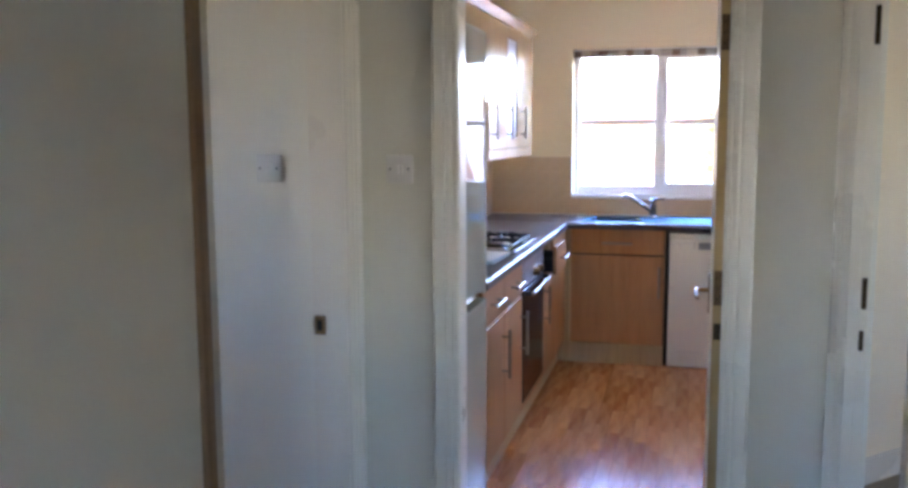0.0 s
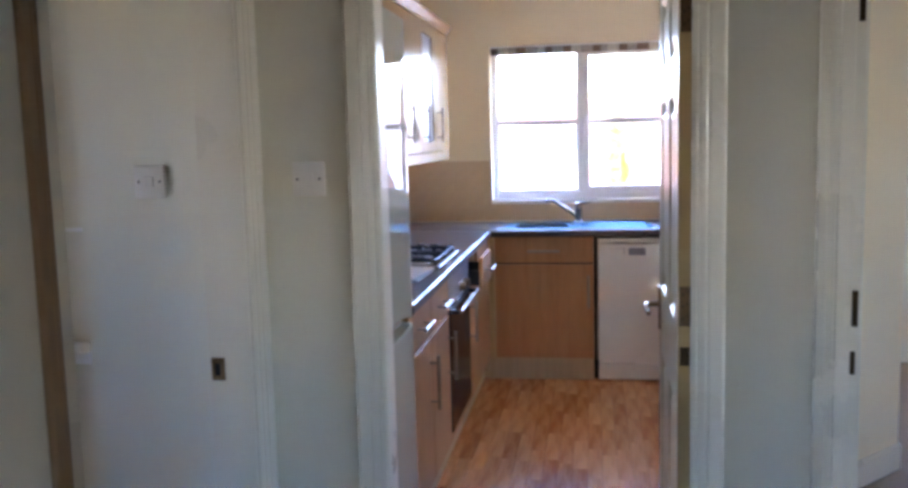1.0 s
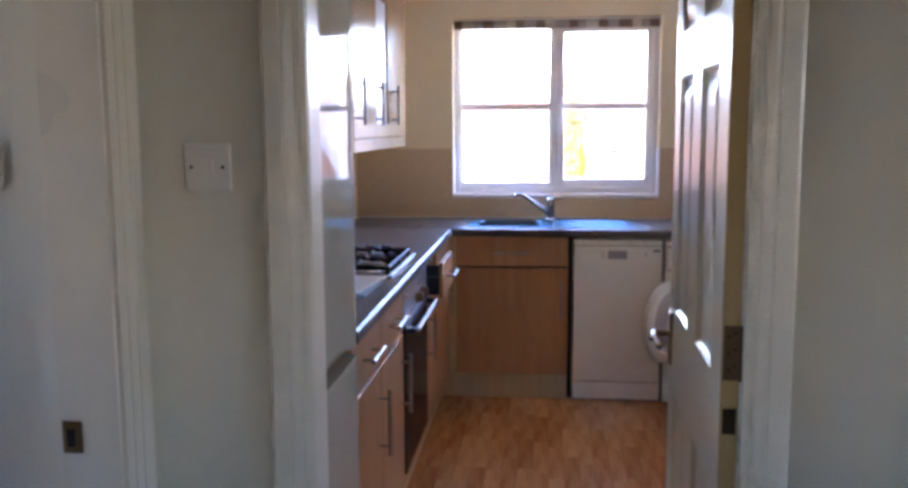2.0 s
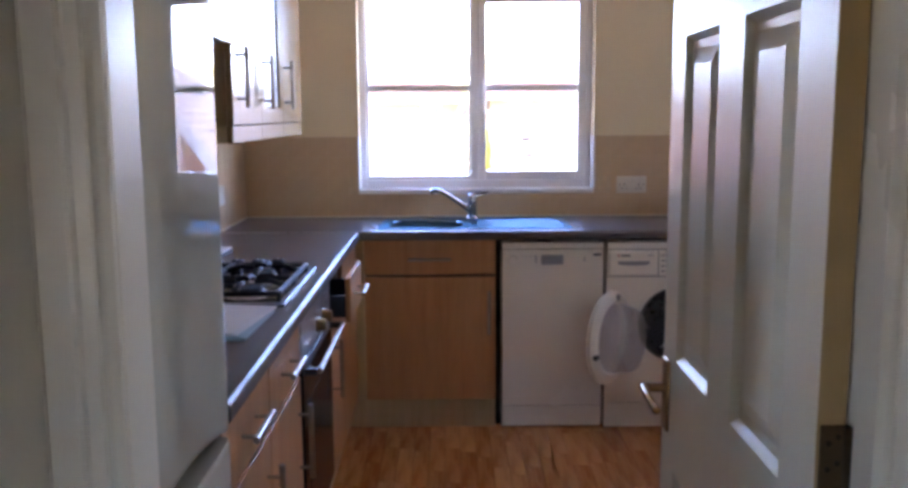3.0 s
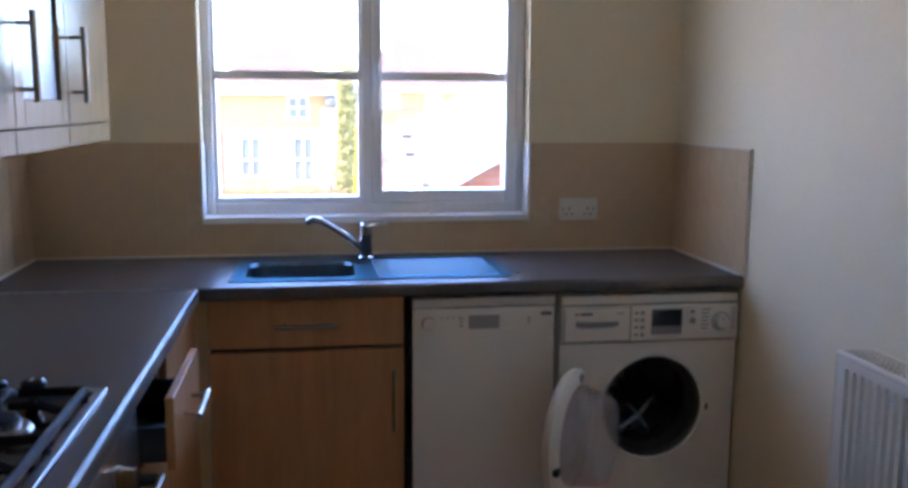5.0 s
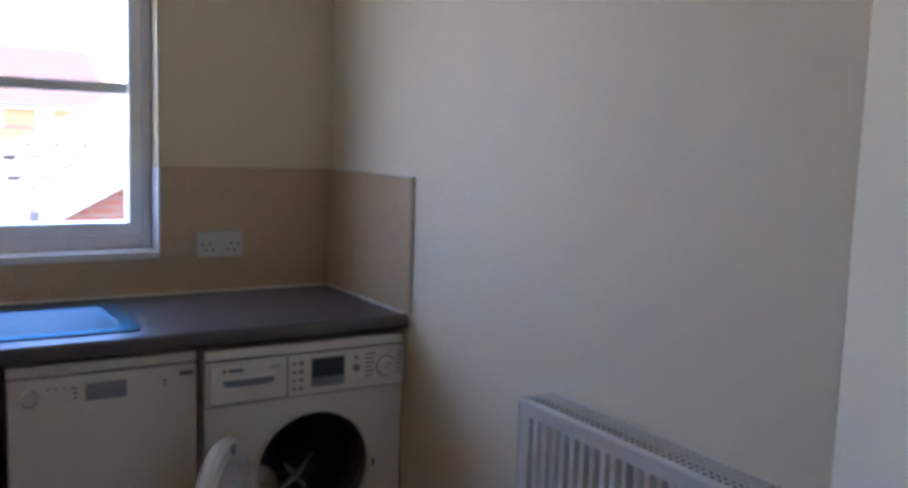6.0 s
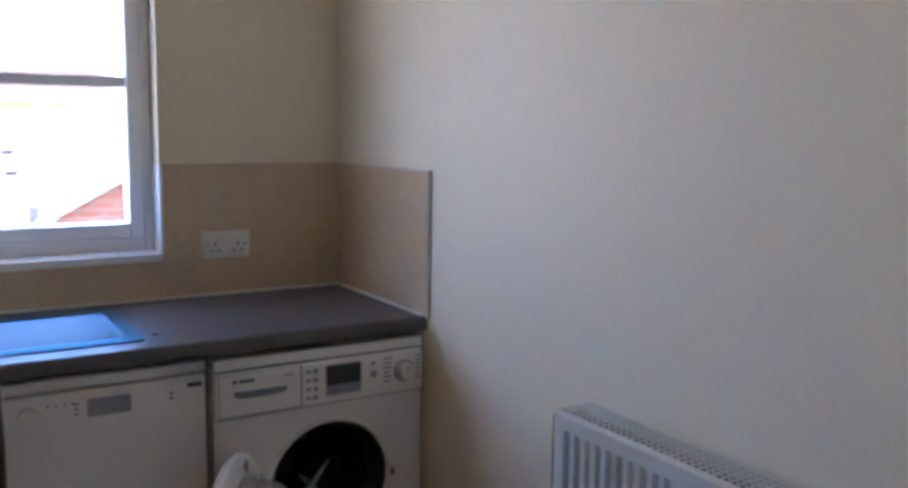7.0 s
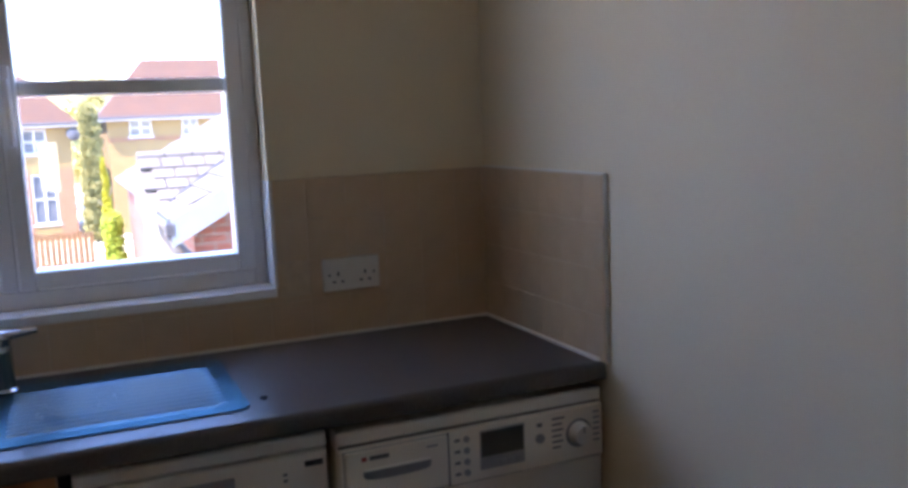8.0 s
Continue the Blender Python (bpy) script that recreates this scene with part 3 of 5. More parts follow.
rod(bm, (LX0 - 0.046, 3.566, 0.885), (LX0 - 0.050, 3.510, 0.884), 0.0085, 16, 0.0075)
rod(bm, (LX0 - 0.050, 3.512, 0.884), (LX0 - 0.044, 3.460, 0.874), 0.0075, 16, 0.0085)
bmesh.ops.create_uvsphere(bm, u_segments=12, v_segments=8, radius=0.0088, matrix=Matrix.Translation((LX0 - 0.044, 3.459, 0.874)))
part("lever", bm, "brass", lev)

# ---------------------------------------------------------------- base units and worktop
FX = -0.710     # front plane of the west run
FYB = 5.780     # front plane of the north run


def cabinet_front_x(par, y0, y1, z0, z1, x=FX, name="door"):
    return part(name, B((x - 0.018, x, y0 + 0.0015, y1 - 0.0015, z0, z1, 0.0018)), "beech", par)


def west_unit(y0, y1, label, handle_y, drawer_out=0.0):
    par = thing("base_cabinet", (FX - 0.3, (y0 + y1) / 2, 0), label, "cabinet", "base cabinets")
    for nm, bx_ in (("side_panel", (LEFT + 0.012, FX - 0.02, y0, y0 + 0.018, 0.13, 0.868)), ("side_panel", (LEFT + 0.012, FX - 0.02, y1 - 0.018, y1, 0.13, 0.868)),
                    ("bottom_panel", (LEFT + 0.012, FX - 0.02, y0 + 0.018, y1 - 0.018, 0.13, 0.148)), ("back_panel", (LEFT + 0.012, LEFT + 0.02, y0 + 0.018, y1 - 0.018, 0.148, 0.868))):
        part(nm, B(bx_), "pale", par)
    part("plinth", B((FX - 0.06, FX - 0.042, y0, y1, 0, 0.13)), "pale", par, "pale wood plinth")
    # near-black sheet behind the fronts puts the shadow line into their gaps
    part("carcass_edge", B((FX - 0.0195, FX - 0.0185, y0 + 0.002, y1 - 0.002, 0.14, 0.70 if drawer_out else 0.866)), "void", par, "dark sheet for the shade in the gaps between fronts")
    d = cabinet_front_x(par, y0, y1, 0.135, 0.703)
    bar_handle(d, (FX + 0.034, handle_y, 0.43), (FX + 0.034, handle_y, 0.64), (-0.034, 0, 0))
    xo = FX + drawer_out
    dr = cabinet_front_x(par, y0, y1, 0.713, 0.866, xo, "drawer")
    c = (y0 + y1) / 2
    bar_handle(dr, (xo + 0.034, c - 0.085, 0.79), (xo + 0.034, c + 0.085, 0.79), (-0.034, 0, 0))
    if drawer_out:
        part("drawer_box", B((xo - 0.45, xo - 0.018, y0 + 0.022, y0 + 0.034, 0.725, 0.80), (xo - 0.45, xo - 0.018, y1 - 0.034, y1 - 0.022, 0.725, 0.80), (xo - 0.45, xo - 0.018, y0 + 0.034, y1 - 0.034, 0.722, 0.730)), "darkplastic", par, "dark drawer box pulled out")
    return par


west_unit(3.410, 3.835, "beech base cabinet with drawer and bar handles", 3.785)
west_unit(3.835, 4.262, "beech base cabinet with drawer and bar handles", 4.210)
west_unit(4.870, 5.250, "beech base cabinet with its drawer pulled out", 4.92, 0.075)
fil = thing("corner_filler", (FX, 5.5, 0), "beech corner panel between the two cabinet runs", "cabinet panel", "", "structure")
part("panel", B((FX - 0.018, FX, 5.252, 5.775, 0.135, 0.866, 0.001)), "beech", fil)
part("post", B((FX - 0.0005, -0.6745, FYB - 0.006, FYB + 0.012, 0.135, 0.868, 0.001)), "pale", fil, "pale wood corner post")
part("plinth", B((FX - 0.06, FX - 0.042, 5.25, 5.82, 0, 0.13)), "pale", fil)

su = thing("sink_cabinet", (-0.38, 6.0, 0), "beech sink base cabinet with false drawer front", "cabinet", "base cabinets")
SX0, SX1 = -0.673, -0.087
for nm, bx_ in (("side_panel", (SX0, SX0 + 0.018, FYB + 0.02, 6.30, 0.13, 0.70)), ("side_panel", (SX1 - 0.018, SX1, FYB + 0.02, 6.30, 0.13, 0.868)), ("bottom_panel", (SX0 + 0.018, SX1 - 0.018, FYB + 0.02, 6.30, 0.13, 0.148))):
    part(nm, B(bx_), "pale", su)
# same near-black backing: the shadow line round drawer front and door
part("carcass_edge", B((SX0 + 0.002, SX1 - 0.002, FYB + 0.0185, FYB + 0.0195, 0.14, 0.866)), "void", su, "dark sheet for the shade in the gaps between fronts")
dr = part("drawer_front", B((SX0, SX1, FYB, FYB + 0.018, 0.713, 0.868, 0.0018)), "beech", su)
bar_handle(dr, (-0.476, FYB - 0.034, 0.785), (-0.287, FYB - 0.034, 0.785), (0, 0.034, 0))
dd = part("door", B((SX0, SX1, FYB, FYB + 0.018, 0.135, 0.702, 0.0018)), "beech", su)
bar_handle(dd, (-0.118, FYB - 0.034, 0.445), (-0.118, FYB - 0.034, 0.640), (0, 0.034, 0))
part("plinth", B((-0.765, SX1, FYB + 0.022, FYB + 0.040, 0, 0.13)), "pale", su, "pale wood plinth")
# near-black block stands for the shade in the gap before the dishwasher
part("end_gap_shade", B((SX1 + 0.002, -0.068, FYB + 0.05, 6.30, 0, 0.868)), "void", su)

# worktop: two lengths with a rolled front edge and a metal joint strip
WT0, WT1 = 0.872, 0.912
wt = thing("worktop", (-0.2, 6.0, WT0), "dark slate-grey laminate worktop with rolled front edge", "worktop", "", "structure")


def rolled(front, back, z0, z1, r=0.013):
    pts = [(back, z0), (back, z1)]
    for i in range(7):
        a = math.pi / 2 * i / 6
        pts.append((front + math.copysign(1, back - front) * (r - r * math.sin(a)), z1 - r + r * math.cos(a)))
    for i in range(5):
        a = math.pi / 2 * i / 4
        pts.append((front + math.copysign(1, back - front) * (0.008 - 0.008 * math.cos(a)), z0 + 0.008 - 0.008 * math.sin(a)))
    return pts


WFX, WFY = -0.690, 5.735
BX0, BX1, BY0, BY1 = -0.578, -0.225, 5.850, 6.135    # sink bowl
for x0, x1, f, b in ((LEFT + 0.012, BX0, WFY, 6.304), (BX1, RIGHT - 0.002, WFY, 6.304), (BX0, BX1, WFY, BY0)):
    bm = bmesh.new()
    out = [(0, y, z) for y, z in rolled(f, b, WT0, WT1)]
    extrude(bm, out, (x0, 0, 0), (x1, 0, 0))
    part("worktop_length", bm, "worktop", wt)
part("worktop_length", B((BX0, BX1, BY1, 6.304, WT0, WT1)), "worktop", wt)
bm = bmesh.new()
extrude(bm, [(x, 0, z) for x, z in rolled(WFX, LEFT + 0.012, WT0, WT1)], (0, 3.405, 0), (0, WFY - 0.002, 0))
part("worktop_length", bm, "worktop", wt)
part("joint_strip", B((LEFT + 0.012, WFX - 0.004, WFY - 0.006, WFY + 0.004, WT1, WT1 + 0.0015)), "steel", wt, "metal joint strip")
part("sealant", B((LEFT + 0.012, RIGHT - 0.009, 6.294, 6.304, WT1, WT1 + 0.007, 0.002), (RIGHT - 0.019, RIGHT - 0.009, WFY + 0.01, 6.294, WT1, WT1 + 0.007, 0.002), (LEFT + 0.010, LEFT + 0.020, 3.41, 6.294, WT1, WT1 + 0.007, 0.002)), "silicone", wt, "white sealant line")

# ---------------------------------------------------------------- sink and tap
sink = thing("sink", (-0.17, 6.0, WT1), "stainless steel inset sink with bowl and ridged drainer", "sink")
K0, K1, KY0, KY1 = -0.612, 0.262, 5.808, 6.225
bm = bmesh.new()
for x0, x1, y0, y1 in ((K0, BX0 + 0.004, KY0, KY1), (BX0 + 0.004, BX1 - 0.004, KY0, BY0 + 0.004), (BX0 + 0.004, BX1 - 0.004, BY1 - 0.004, KY1), (BX1 - 0.004, -0.185, KY0, KY1)):
    box(bm, x0, x1, y0, y1, WT1 + 0.0005, WT1 + 0.004)
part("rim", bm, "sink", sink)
bm = bmesh.new()
rings = []
for ins, z, rr in ((0.004, WT1 + 0.004, 0.05), (0.010, WT1 - 0.004, 0.055), (0.020, WT1 - 0.13, 0.055), (0.045, WT1 - 0.150, 0.04)):
    x0, x1, y0, y1 = BX0 + ins, BX1 - ins, BY0 + ins, BY1 - ins
    ring = []
    for cx, cy, a0 in ((x1 - rr, y1 - rr, 0), (x0 + rr, y1 - rr, 90), (x0 + rr, y0 + rr, 180), (x1 - rr, y0 + rr, 270)):
        for i in range(7):
            a = radians(a0 + 15 * i)
            ring.append(bm.verts.new((cx + rr * math.cos(a), cy + rr * math.sin(a), z)))
    rings.append(ring)
for p, q in zip(rings, rings[1:]):
    for i in range(len(p)):
        j = (i + 1) % len(p)
        bm.faces.new((p[i], p[j], q[j], q[i]))
bm.faces.new(rings[-1])
for cx, cy, sx, sy in ((BX0, BY0, 1, 1), (BX1, BY0, -1, 1), (BX1, BY1, -1, -1), (BX0, BY1, 1, -1)):
    cv = bm.verts.new((cx + sx * 0.004, cy + sy * 0.004, WT1 + 0.004))
    ex, ey = cx + sx * 0.054, cy + sy * 0.054
    arc = [bm.verts.new((ex - sx * 0.05 * math.cos(radians(15 * i)), ey - sy * 0.05 * math.sin(radians(15 * i)), WT1 + 0.004)) for i in range(7)]
    for a, b in zip(arc, arc[1:]):
        bm.faces.new((cv, a, b))
part("bowl", bm, "sink", sink)
# drainer: a shallow ridged tray inside a raised border
bm = bmesh.new()
D0, D1, DY0, DY1 = -0.185, K1, KY0, KY1
tray = [(D0 + 0.02, D1 - 0.035, DY0 + 0.03, DY1 - 0.06)]
box(bm, D0, D0 + 0.02, DY0, DY1, WT1 + 0.0005, WT1 + 0.004)
cr = 0.030
arc = [(D1 - cr + cr * math.cos(radians(a)), DY0 + cr + cr * math.sin(radians(a))) for a in range(-90, 1, 15)]
arc += [(D1 - cr + cr * math.cos(radians(a)), DY1 - cr + cr * math.sin(radians(a))) for a in range(0, 91, 15)]
prism(bm, [(D1 - 0.035, DY0)] + arc + [(D1 - 0.035, DY1)], WT1 + 0.0005, WT1 + 0.004)
box(bm, D0 + 0.02, D1 - 0.035, DY0, DY0 + 0.03, WT1 + 0.0005, WT1 + 0.004)
box(bm, D0 + 0.02, D1 - 0.035, DY1 - 0.06, DY1, WT1 + 0.0005, WT1 + 0.004)
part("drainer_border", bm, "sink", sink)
bm = bmesh.new()
x0, x1, y0, y1 = tray[0]
ny = 12 * 8
prev = None
for i in range(ny + 1):
    y = y0 + (y1 - y0) * i / ny
    edge = min(1.0, min(i, ny - i) / 6)
    ridge = (0.5 - 0.5 * math.cos(2 * math.pi * i / 8)) ** 2
    z = WT1 + 0.004 - edge * (0.0034 - 0.0064 * ridge)
    cur = [bm.verts.new((x0, y, WT1 + 0.004)), bm.verts.new((x0 + 0.012, y, z)), bm.verts.new((x1 - 0.03, y, z)), bm.verts.new((x1, y, WT1 + 0.004))]
    if prev:
        for a in range(3):
            bm.faces.new((prev[a], prev[a + 1], cur[a + 1], cur[a]))
    prev = cur
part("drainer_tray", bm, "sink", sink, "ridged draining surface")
part("waste", R(((-0.40, 5.99, WT1 - 0.151), (-0.40, 5.99, WT1 - 0.146), 0.04, 24)), "chrome", sink, "chrome waste")
part("overflow_hole", R(((0.295, 5.87, WT1), (0.295, 5.87, WT1 + 0.002), 0.007, 12)), "void", sink)

tap = thing("mixer_tap", (-0.180, 6.185, WT1 + 0.004), "chrome single-lever mixer tap with angled spout", "tap")
bm = bmesh.new()
TZ = WT1 + 0.004
lathe(bm, [(0, 0), (0.029, 0), (0.029, 0.006), (0.024, 0.010), (0.023, 0.085), (0.024, 0.092), (0.021, 0.100), (0, 0.102)], Matrix.Translation((-0.180, 6.185, TZ)), 28)
part("body", bm, "chrome", tap)
pts = [(-0.190, 6.180, TZ + 0.035), (-0.225, 6.172, TZ + 0.065), (-0.290, 6.150, TZ + 0.112), (-0.335, 6.135, TZ + 0.140), (-0.362, 6.125, TZ + 0.147), (-0.375, 6.120, TZ + 0.140)]
bm = bmesh.new()
for a, b in zip(pts, pts[1:]):
    rod(bm, a, b, 0.0115, 16)
for p in pts:
    bmesh.ops.create_uvsphere(bm, u_segments=14, v_segments=8, radius=0.0117, matrix=Matrix.Translation(p))
part("spout", bm, "chrome", tap)
bm = bmesh.new()
lathe(bm, [(0, 0), (0.022, 0), (0.022, 0.016), (0.014, 0.024), (0, 0.025)], Matrix.Translation((-0.180, 6.185, TZ + 0.101)) @ Matrix.Rotation(radians(6), 4, "Y"), 24)
rod(bm, (-0.178, 6.185, TZ + 0.118), (-0.105, 6.178, TZ + 0.126), 0.011, 14, 0.006)
part("lever", bm, "chrome", tap)
# ---------------------------------------------------------------- dishwasher
dw = thing("dishwasher", (0.165, 6.0, 0), "white slimline dishwasher under the worktop", "dishwasher", "appliances")
A0, A1, AY = -0.062, 0.392, 5.770
part("casing", B((A0 + 0.004, A1 - 0.004, AY + 0.03, 6.29, 0.012, 0.853)), "appliance", dw)
part("top", B((A0, A1, AY + 0.002, 6.29, 0.828, 0.856, 0.004)), "appliance", dw)
dp = part("door", B((A0 + 0.001, A1 - 0.001, AY, AY + 0.03, 0.108, 0.825, 0.004)), "appliance", dw)
part("kick_plate", B((A0 + 0.001, A1 - 0.001, AY + 0.004, AY + 0.03, 0.010, 0.104, 0.003)), "appliance", dw)
part("foot", B((A0 + 0.02, A1 - 0.02, AY + 0.05, AY + 0.10, 0, 0.012)), "void", dw)
part("display", B((0.115, 0.212, AY - 0.0015, AY + 0.002, 0.757, 0.800, 0.001)), "greyplastic", dp, "grey display window")
bm = bmesh.new()
lathe(bm, [(0, 0), (0.021, 0), (0.020, 0.008), (0.018, 0.010), (0, 0.010)], Matrix.Translation((-0.012, AY, 0.778)) @ Matrix.Rotation(radians(90), 4, "X"), 24)
part("knob", bm, "appliance", dp)
for i in range(4):
    part("button", R(((0.030 + i * 0.018, AY + 0.001, 0.795), (0.030 + i * 0.018, AY - 0.002, 0.795), 0.003, 10)), "greyplastic", dp)
for bx0, bx1, bz0, bz1 in ((0.086, 0.096, 0.790, 0.794), (0.086, 0.096, 0.778, 0.782), (0.086, 0.096, 0.766, 0.770), (0.302, 0.310, 0.772, 0.777), (0.302, 0.310, 0.784, 0.789)):
    part("printed_bar", B((bx0, bx1, AY - 0.0006, AY + 0.001, bz0, bz1)), "ink", dp)
part("badge", B((0.345, 0.380, AY - 0.0006, AY + 0.001, 0.795, 0.806)), "ink", dp, "small dark printed badge")

# ---------------------------------------------------------------- washing machine with its door open
wm = thing("washing_machine", (0.70, 6.0, 0), "white front-loading washing machine with open round door", "washing machine", "appliances")
V0, V1, VY = 0.402, 0.993, 5.750
CX, CZ = 0.715, 0.483
bm = bmesh.new()
SEG = 48
outer, inner = [], []
for i in range(SEG):
    a = 2 * math.pi * i / SEG
    inner.append(bm.verts.new((CX + 0.170 * math.cos(a), VY, CZ + 0.170 * math.sin(a))))
    c, s = math.cos(a), math.sin(a)
    tx = ((V1 - CX) if c > 0 else (CX - V0)) / max(abs(c), 1e-6)
    tz = ((0.703 - CZ) if s > 0 else (CZ - 0.126)) / max(abs(s), 1e-6)
    k = min(tx, tz)
    outer.append(bm.verts.new((CX + k * c, VY, CZ + k * s)))
for i in range(SEG):
    j = (i + 1) % SEG
    bm.faces.new((inner[i], inner[j], outer[j], outer[i]))
for (px, pz), (i0, i1) in (((V1, 0.703), (0, 1)), ((V0, 0.703), (1, 2)), ((V0, 0.126), (2, 3)), ((V1, 0.126), (3, 4))):
    best = None
    for i in range(SEG):
        j = (i + 1) % SEG
        p, q = outer[i].co, outer[j].co
        on = lambda v: (abs(v.x - px) < 1e-5, abs(v.z - pz) < 1e-5)
        a, b = on(p), on(q)
        if (a[0] and b[1]) or (a[1] and b[0]):
            best = (i, j)
    if best and (outer[best[0]].co - outer[best[1]].co).length > 1e-4:
        cv = bm.verts.new((px, VY, pz))
        bm.faces.new((outer[best[0]], outer[best[1]], cv))
part("front_panel", bm, "appliance", wm)
part("casing", B((V0, V0 + 0.006, VY + 0.0005, 6.29, 0.012, 0.826), (V1 - 0.006, V1, VY + 0.0005, 6.29, 0.012, 0.826), (V0 + 0.006, V1 - 0.006, 6.28, 6.29, 0.012, 0.826), (V0 + 0.006, V1 - 0.006, VY + 0.001, 6.28, 0.012, 0.02)), "appliance", wm)
part("top", B((V0, V1, VY - 0.004, 6.29, 0.827, 0.856, 0.004)), "appliance", wm)
fa = part("control_panel", B((V0 + 0.001, V1 - 0.001, VY - 0.012, VY + 0.02, 0.706, 0.824, 0.004)), "appliance", wm)
part("plinth", B((V0 + 0.001, V1 - 0.001, VY + 0.003, VY + 0.02, 0.012, 0.122, 0.003)), "appliance", wm)
part("foot", B((V0 + 0.03, V1 - 0.03, VY + 0.05, VY + 0.10, 0, 0.012)), "void", wm)
PY = VY - 0.012
part("panel_gap", B((0.4105, 0.6275, PY - 0.0004, PY + 0.003, 0.7105, 0.8195)), "greyplastic", fa, "grey joint round the drawer")
part("panel_gap", B((0.6275, 0.6300, PY - 0.0008, PY + 0.002, 0.7085, 0.8215)), "void", fa, "dark joint beside the drawer")
part("panel_gap", B((V0 + 0.004, V1 - 0.004, VY - 0.002, VY + 0.015, 0.7025, 0.7065), (V0 + 0.004, V1 - 0.004, VY - 0.001, VY + 0.015, 0.8235, 0.8275)), "void", wm, "dark joint along the control panel")
dra = part("detergent_drawer", B((0.412, 0.626, PY - 0.005, PY + 0.004, 0.712, 0.818, 0.003)), "appliance", fa)
# no hollow here: a flat grey shape carries the recess's shade
bm = bmesh.new()
extrude(bm, [(0.5185 - 0.070 * math.cos(math.pi * i / 12), 0, 0.768 - 0.012 * math.sin(math.pi * i / 12) ** 0.5) for i in range(13)] + [(0.5885, 0, 0.776), (0.4485, 0, 0.776)], (0, PY - 0.0056, 0), (0, PY - 0.004, 0))
part("grip_recess", bm, "greyplastic", dra, "flat grey shape for the shade of the grip recess")
bm = B((0.4485, 0.5885, PY - 0.010, PY - 0.005, 0.776, 0.781, 0.002))
part("grip_lip", bm, "appliance", dra)
part("badge", B((0.462, 0.502, PY - 0.0058, PY - 0.004, 0.797, 0.805)), "ink", dra, "small dark printed badge")
part("badge_mark", B((0.446, 0.456, PY - 0.0058, PY - 0.004, 0.797, 0.805)), "redink", dra)
part("printed_bar", B((0.580, 0.604, PY - 0.0058, PY - 0.004, 0.800, 0.804)), "greyplastic", dra)
part("display_window", B((0.700, 0.798, PY - 0.002, PY + 0.002, 0.755, 0.808, 0.001)), "lcd", fa, "dark display window")
part("display_border", B((0.698, 0.800, PY - 0.0012, PY + 0.002, 0.728, 0.811, 0.001)), "greyplastic", fa)
for i in range(5):
    part("button", B((0.702 + i * 0.0195, 0.718 + i * 0.0195, PY - 0.003, PY + 0.001, 0.732, 0.744, 0.001)), "greyplastic", fa)
for i in range(4):
    z = 0.800 - i * 0.0235
    part("button", R(((0.668, PY + 0.001, z), (0.668, PY - 0.003, z), 0.0068, 14)), "greyplastic", fa)
    part("printed_bar", B((0.642, 0.654, PY - 0.0006, PY + 0.001, z - 0.003, z + 0.003)), "ink", fa)
part("button", R(((0.836, PY + 0.001, 0.770), (0.836, PY - 0.004, 0.770), 0.010, 16)), "greyplastic", fa)
part("printed_bar", B((0.830, 0.842, PY - 0.0006, PY + 0.001, 0.795, 0.803)), "ink", fa)
for i in range(6):
    z = 0.806 - i * 0.0125
    part("printed_bar", B((0.866, 0.866 + (0.030, 0.024, 0.027, 0.022, 0.026, 0.020)[i], PY - 0.0006, PY + 0.001, z - 0.002, z + 0.002)), "ink", fa)
    part("printed_bar", B((0.966, 0.982, PY - 0.0006, PY + 0.001, z - 0.002, z + 0.002)), "greyplastic", fa)
bm = bmesh.new()
lathe(bm, [(0, 0), (0.026, 0), (0.025, 0.010), (0.021, 0.022), (0.019, 0.024), (0, 0.024)], Matrix.Translation((0.930, PY, 0.766)) @ Matrix.Rotation(radians(90), 4, "X"), 32)
part("knob_ring", R(((0.930, PY + 0.001, 0.766), (0.930, PY - 0.0008, 0.766), 0.031, 32)), "greyplastic", fa, "grey ring round the knob")
kn = part("programme_knob", bm, "plastic", fa)
part("knob_mark", B((0.929, 0.931, PY - 0.0246, PY - 0.0235, 0.772, 0.785)), "ink", kn)
toY = Matrix.Translation((CX, VY, CZ)) @ Matrix.Rotation(radians(-90), 4, "X")     # local z runs into the drum
bm = bmesh.new()
lathe(bm, [(0.182, -0.001), (0.181, -0.006), (0.172, -0.007), (0.168, 0.0), (0.168, 0.02)], toY, SEG)
part("porthole_rim", bm, "plastic", wm, "white rim of the porthole")
bm = bmesh.new()
lathe(bm, [(0.168, 0.004), (0.162, 0.002), (0.158, 0.010), (0.160, 0.03), (0.150, 0.045), (0.148, 0.075), (0.156, 0.085)], toY, SEG)
part("gasket", bm, "rubber", wm, "grey rubber door gasket")
bm = bmesh.new()
lathe(bm, [(0.150, 0.085), (0.155, 0.09), (0.225, 0.10), (0.225, 0.36), (0.0, 0.385)], toY, SEG)
dm = part("drum", bm, "drum", wm, "perforated steel drum")
bm = bmesh.new()
for k in range(3):
    a = radians(25 + 120 * k)
    p0 = toY @ Vector((0.02 * math.cos(a), 0.02 * math.sin(a), 0.372))
    p1 = toY @ Vector((0.19 * math.cos(a), 0.19 * math.sin(a), 0.362))
    rod(bm, p0, p1, 0.012, 8, 0.022)
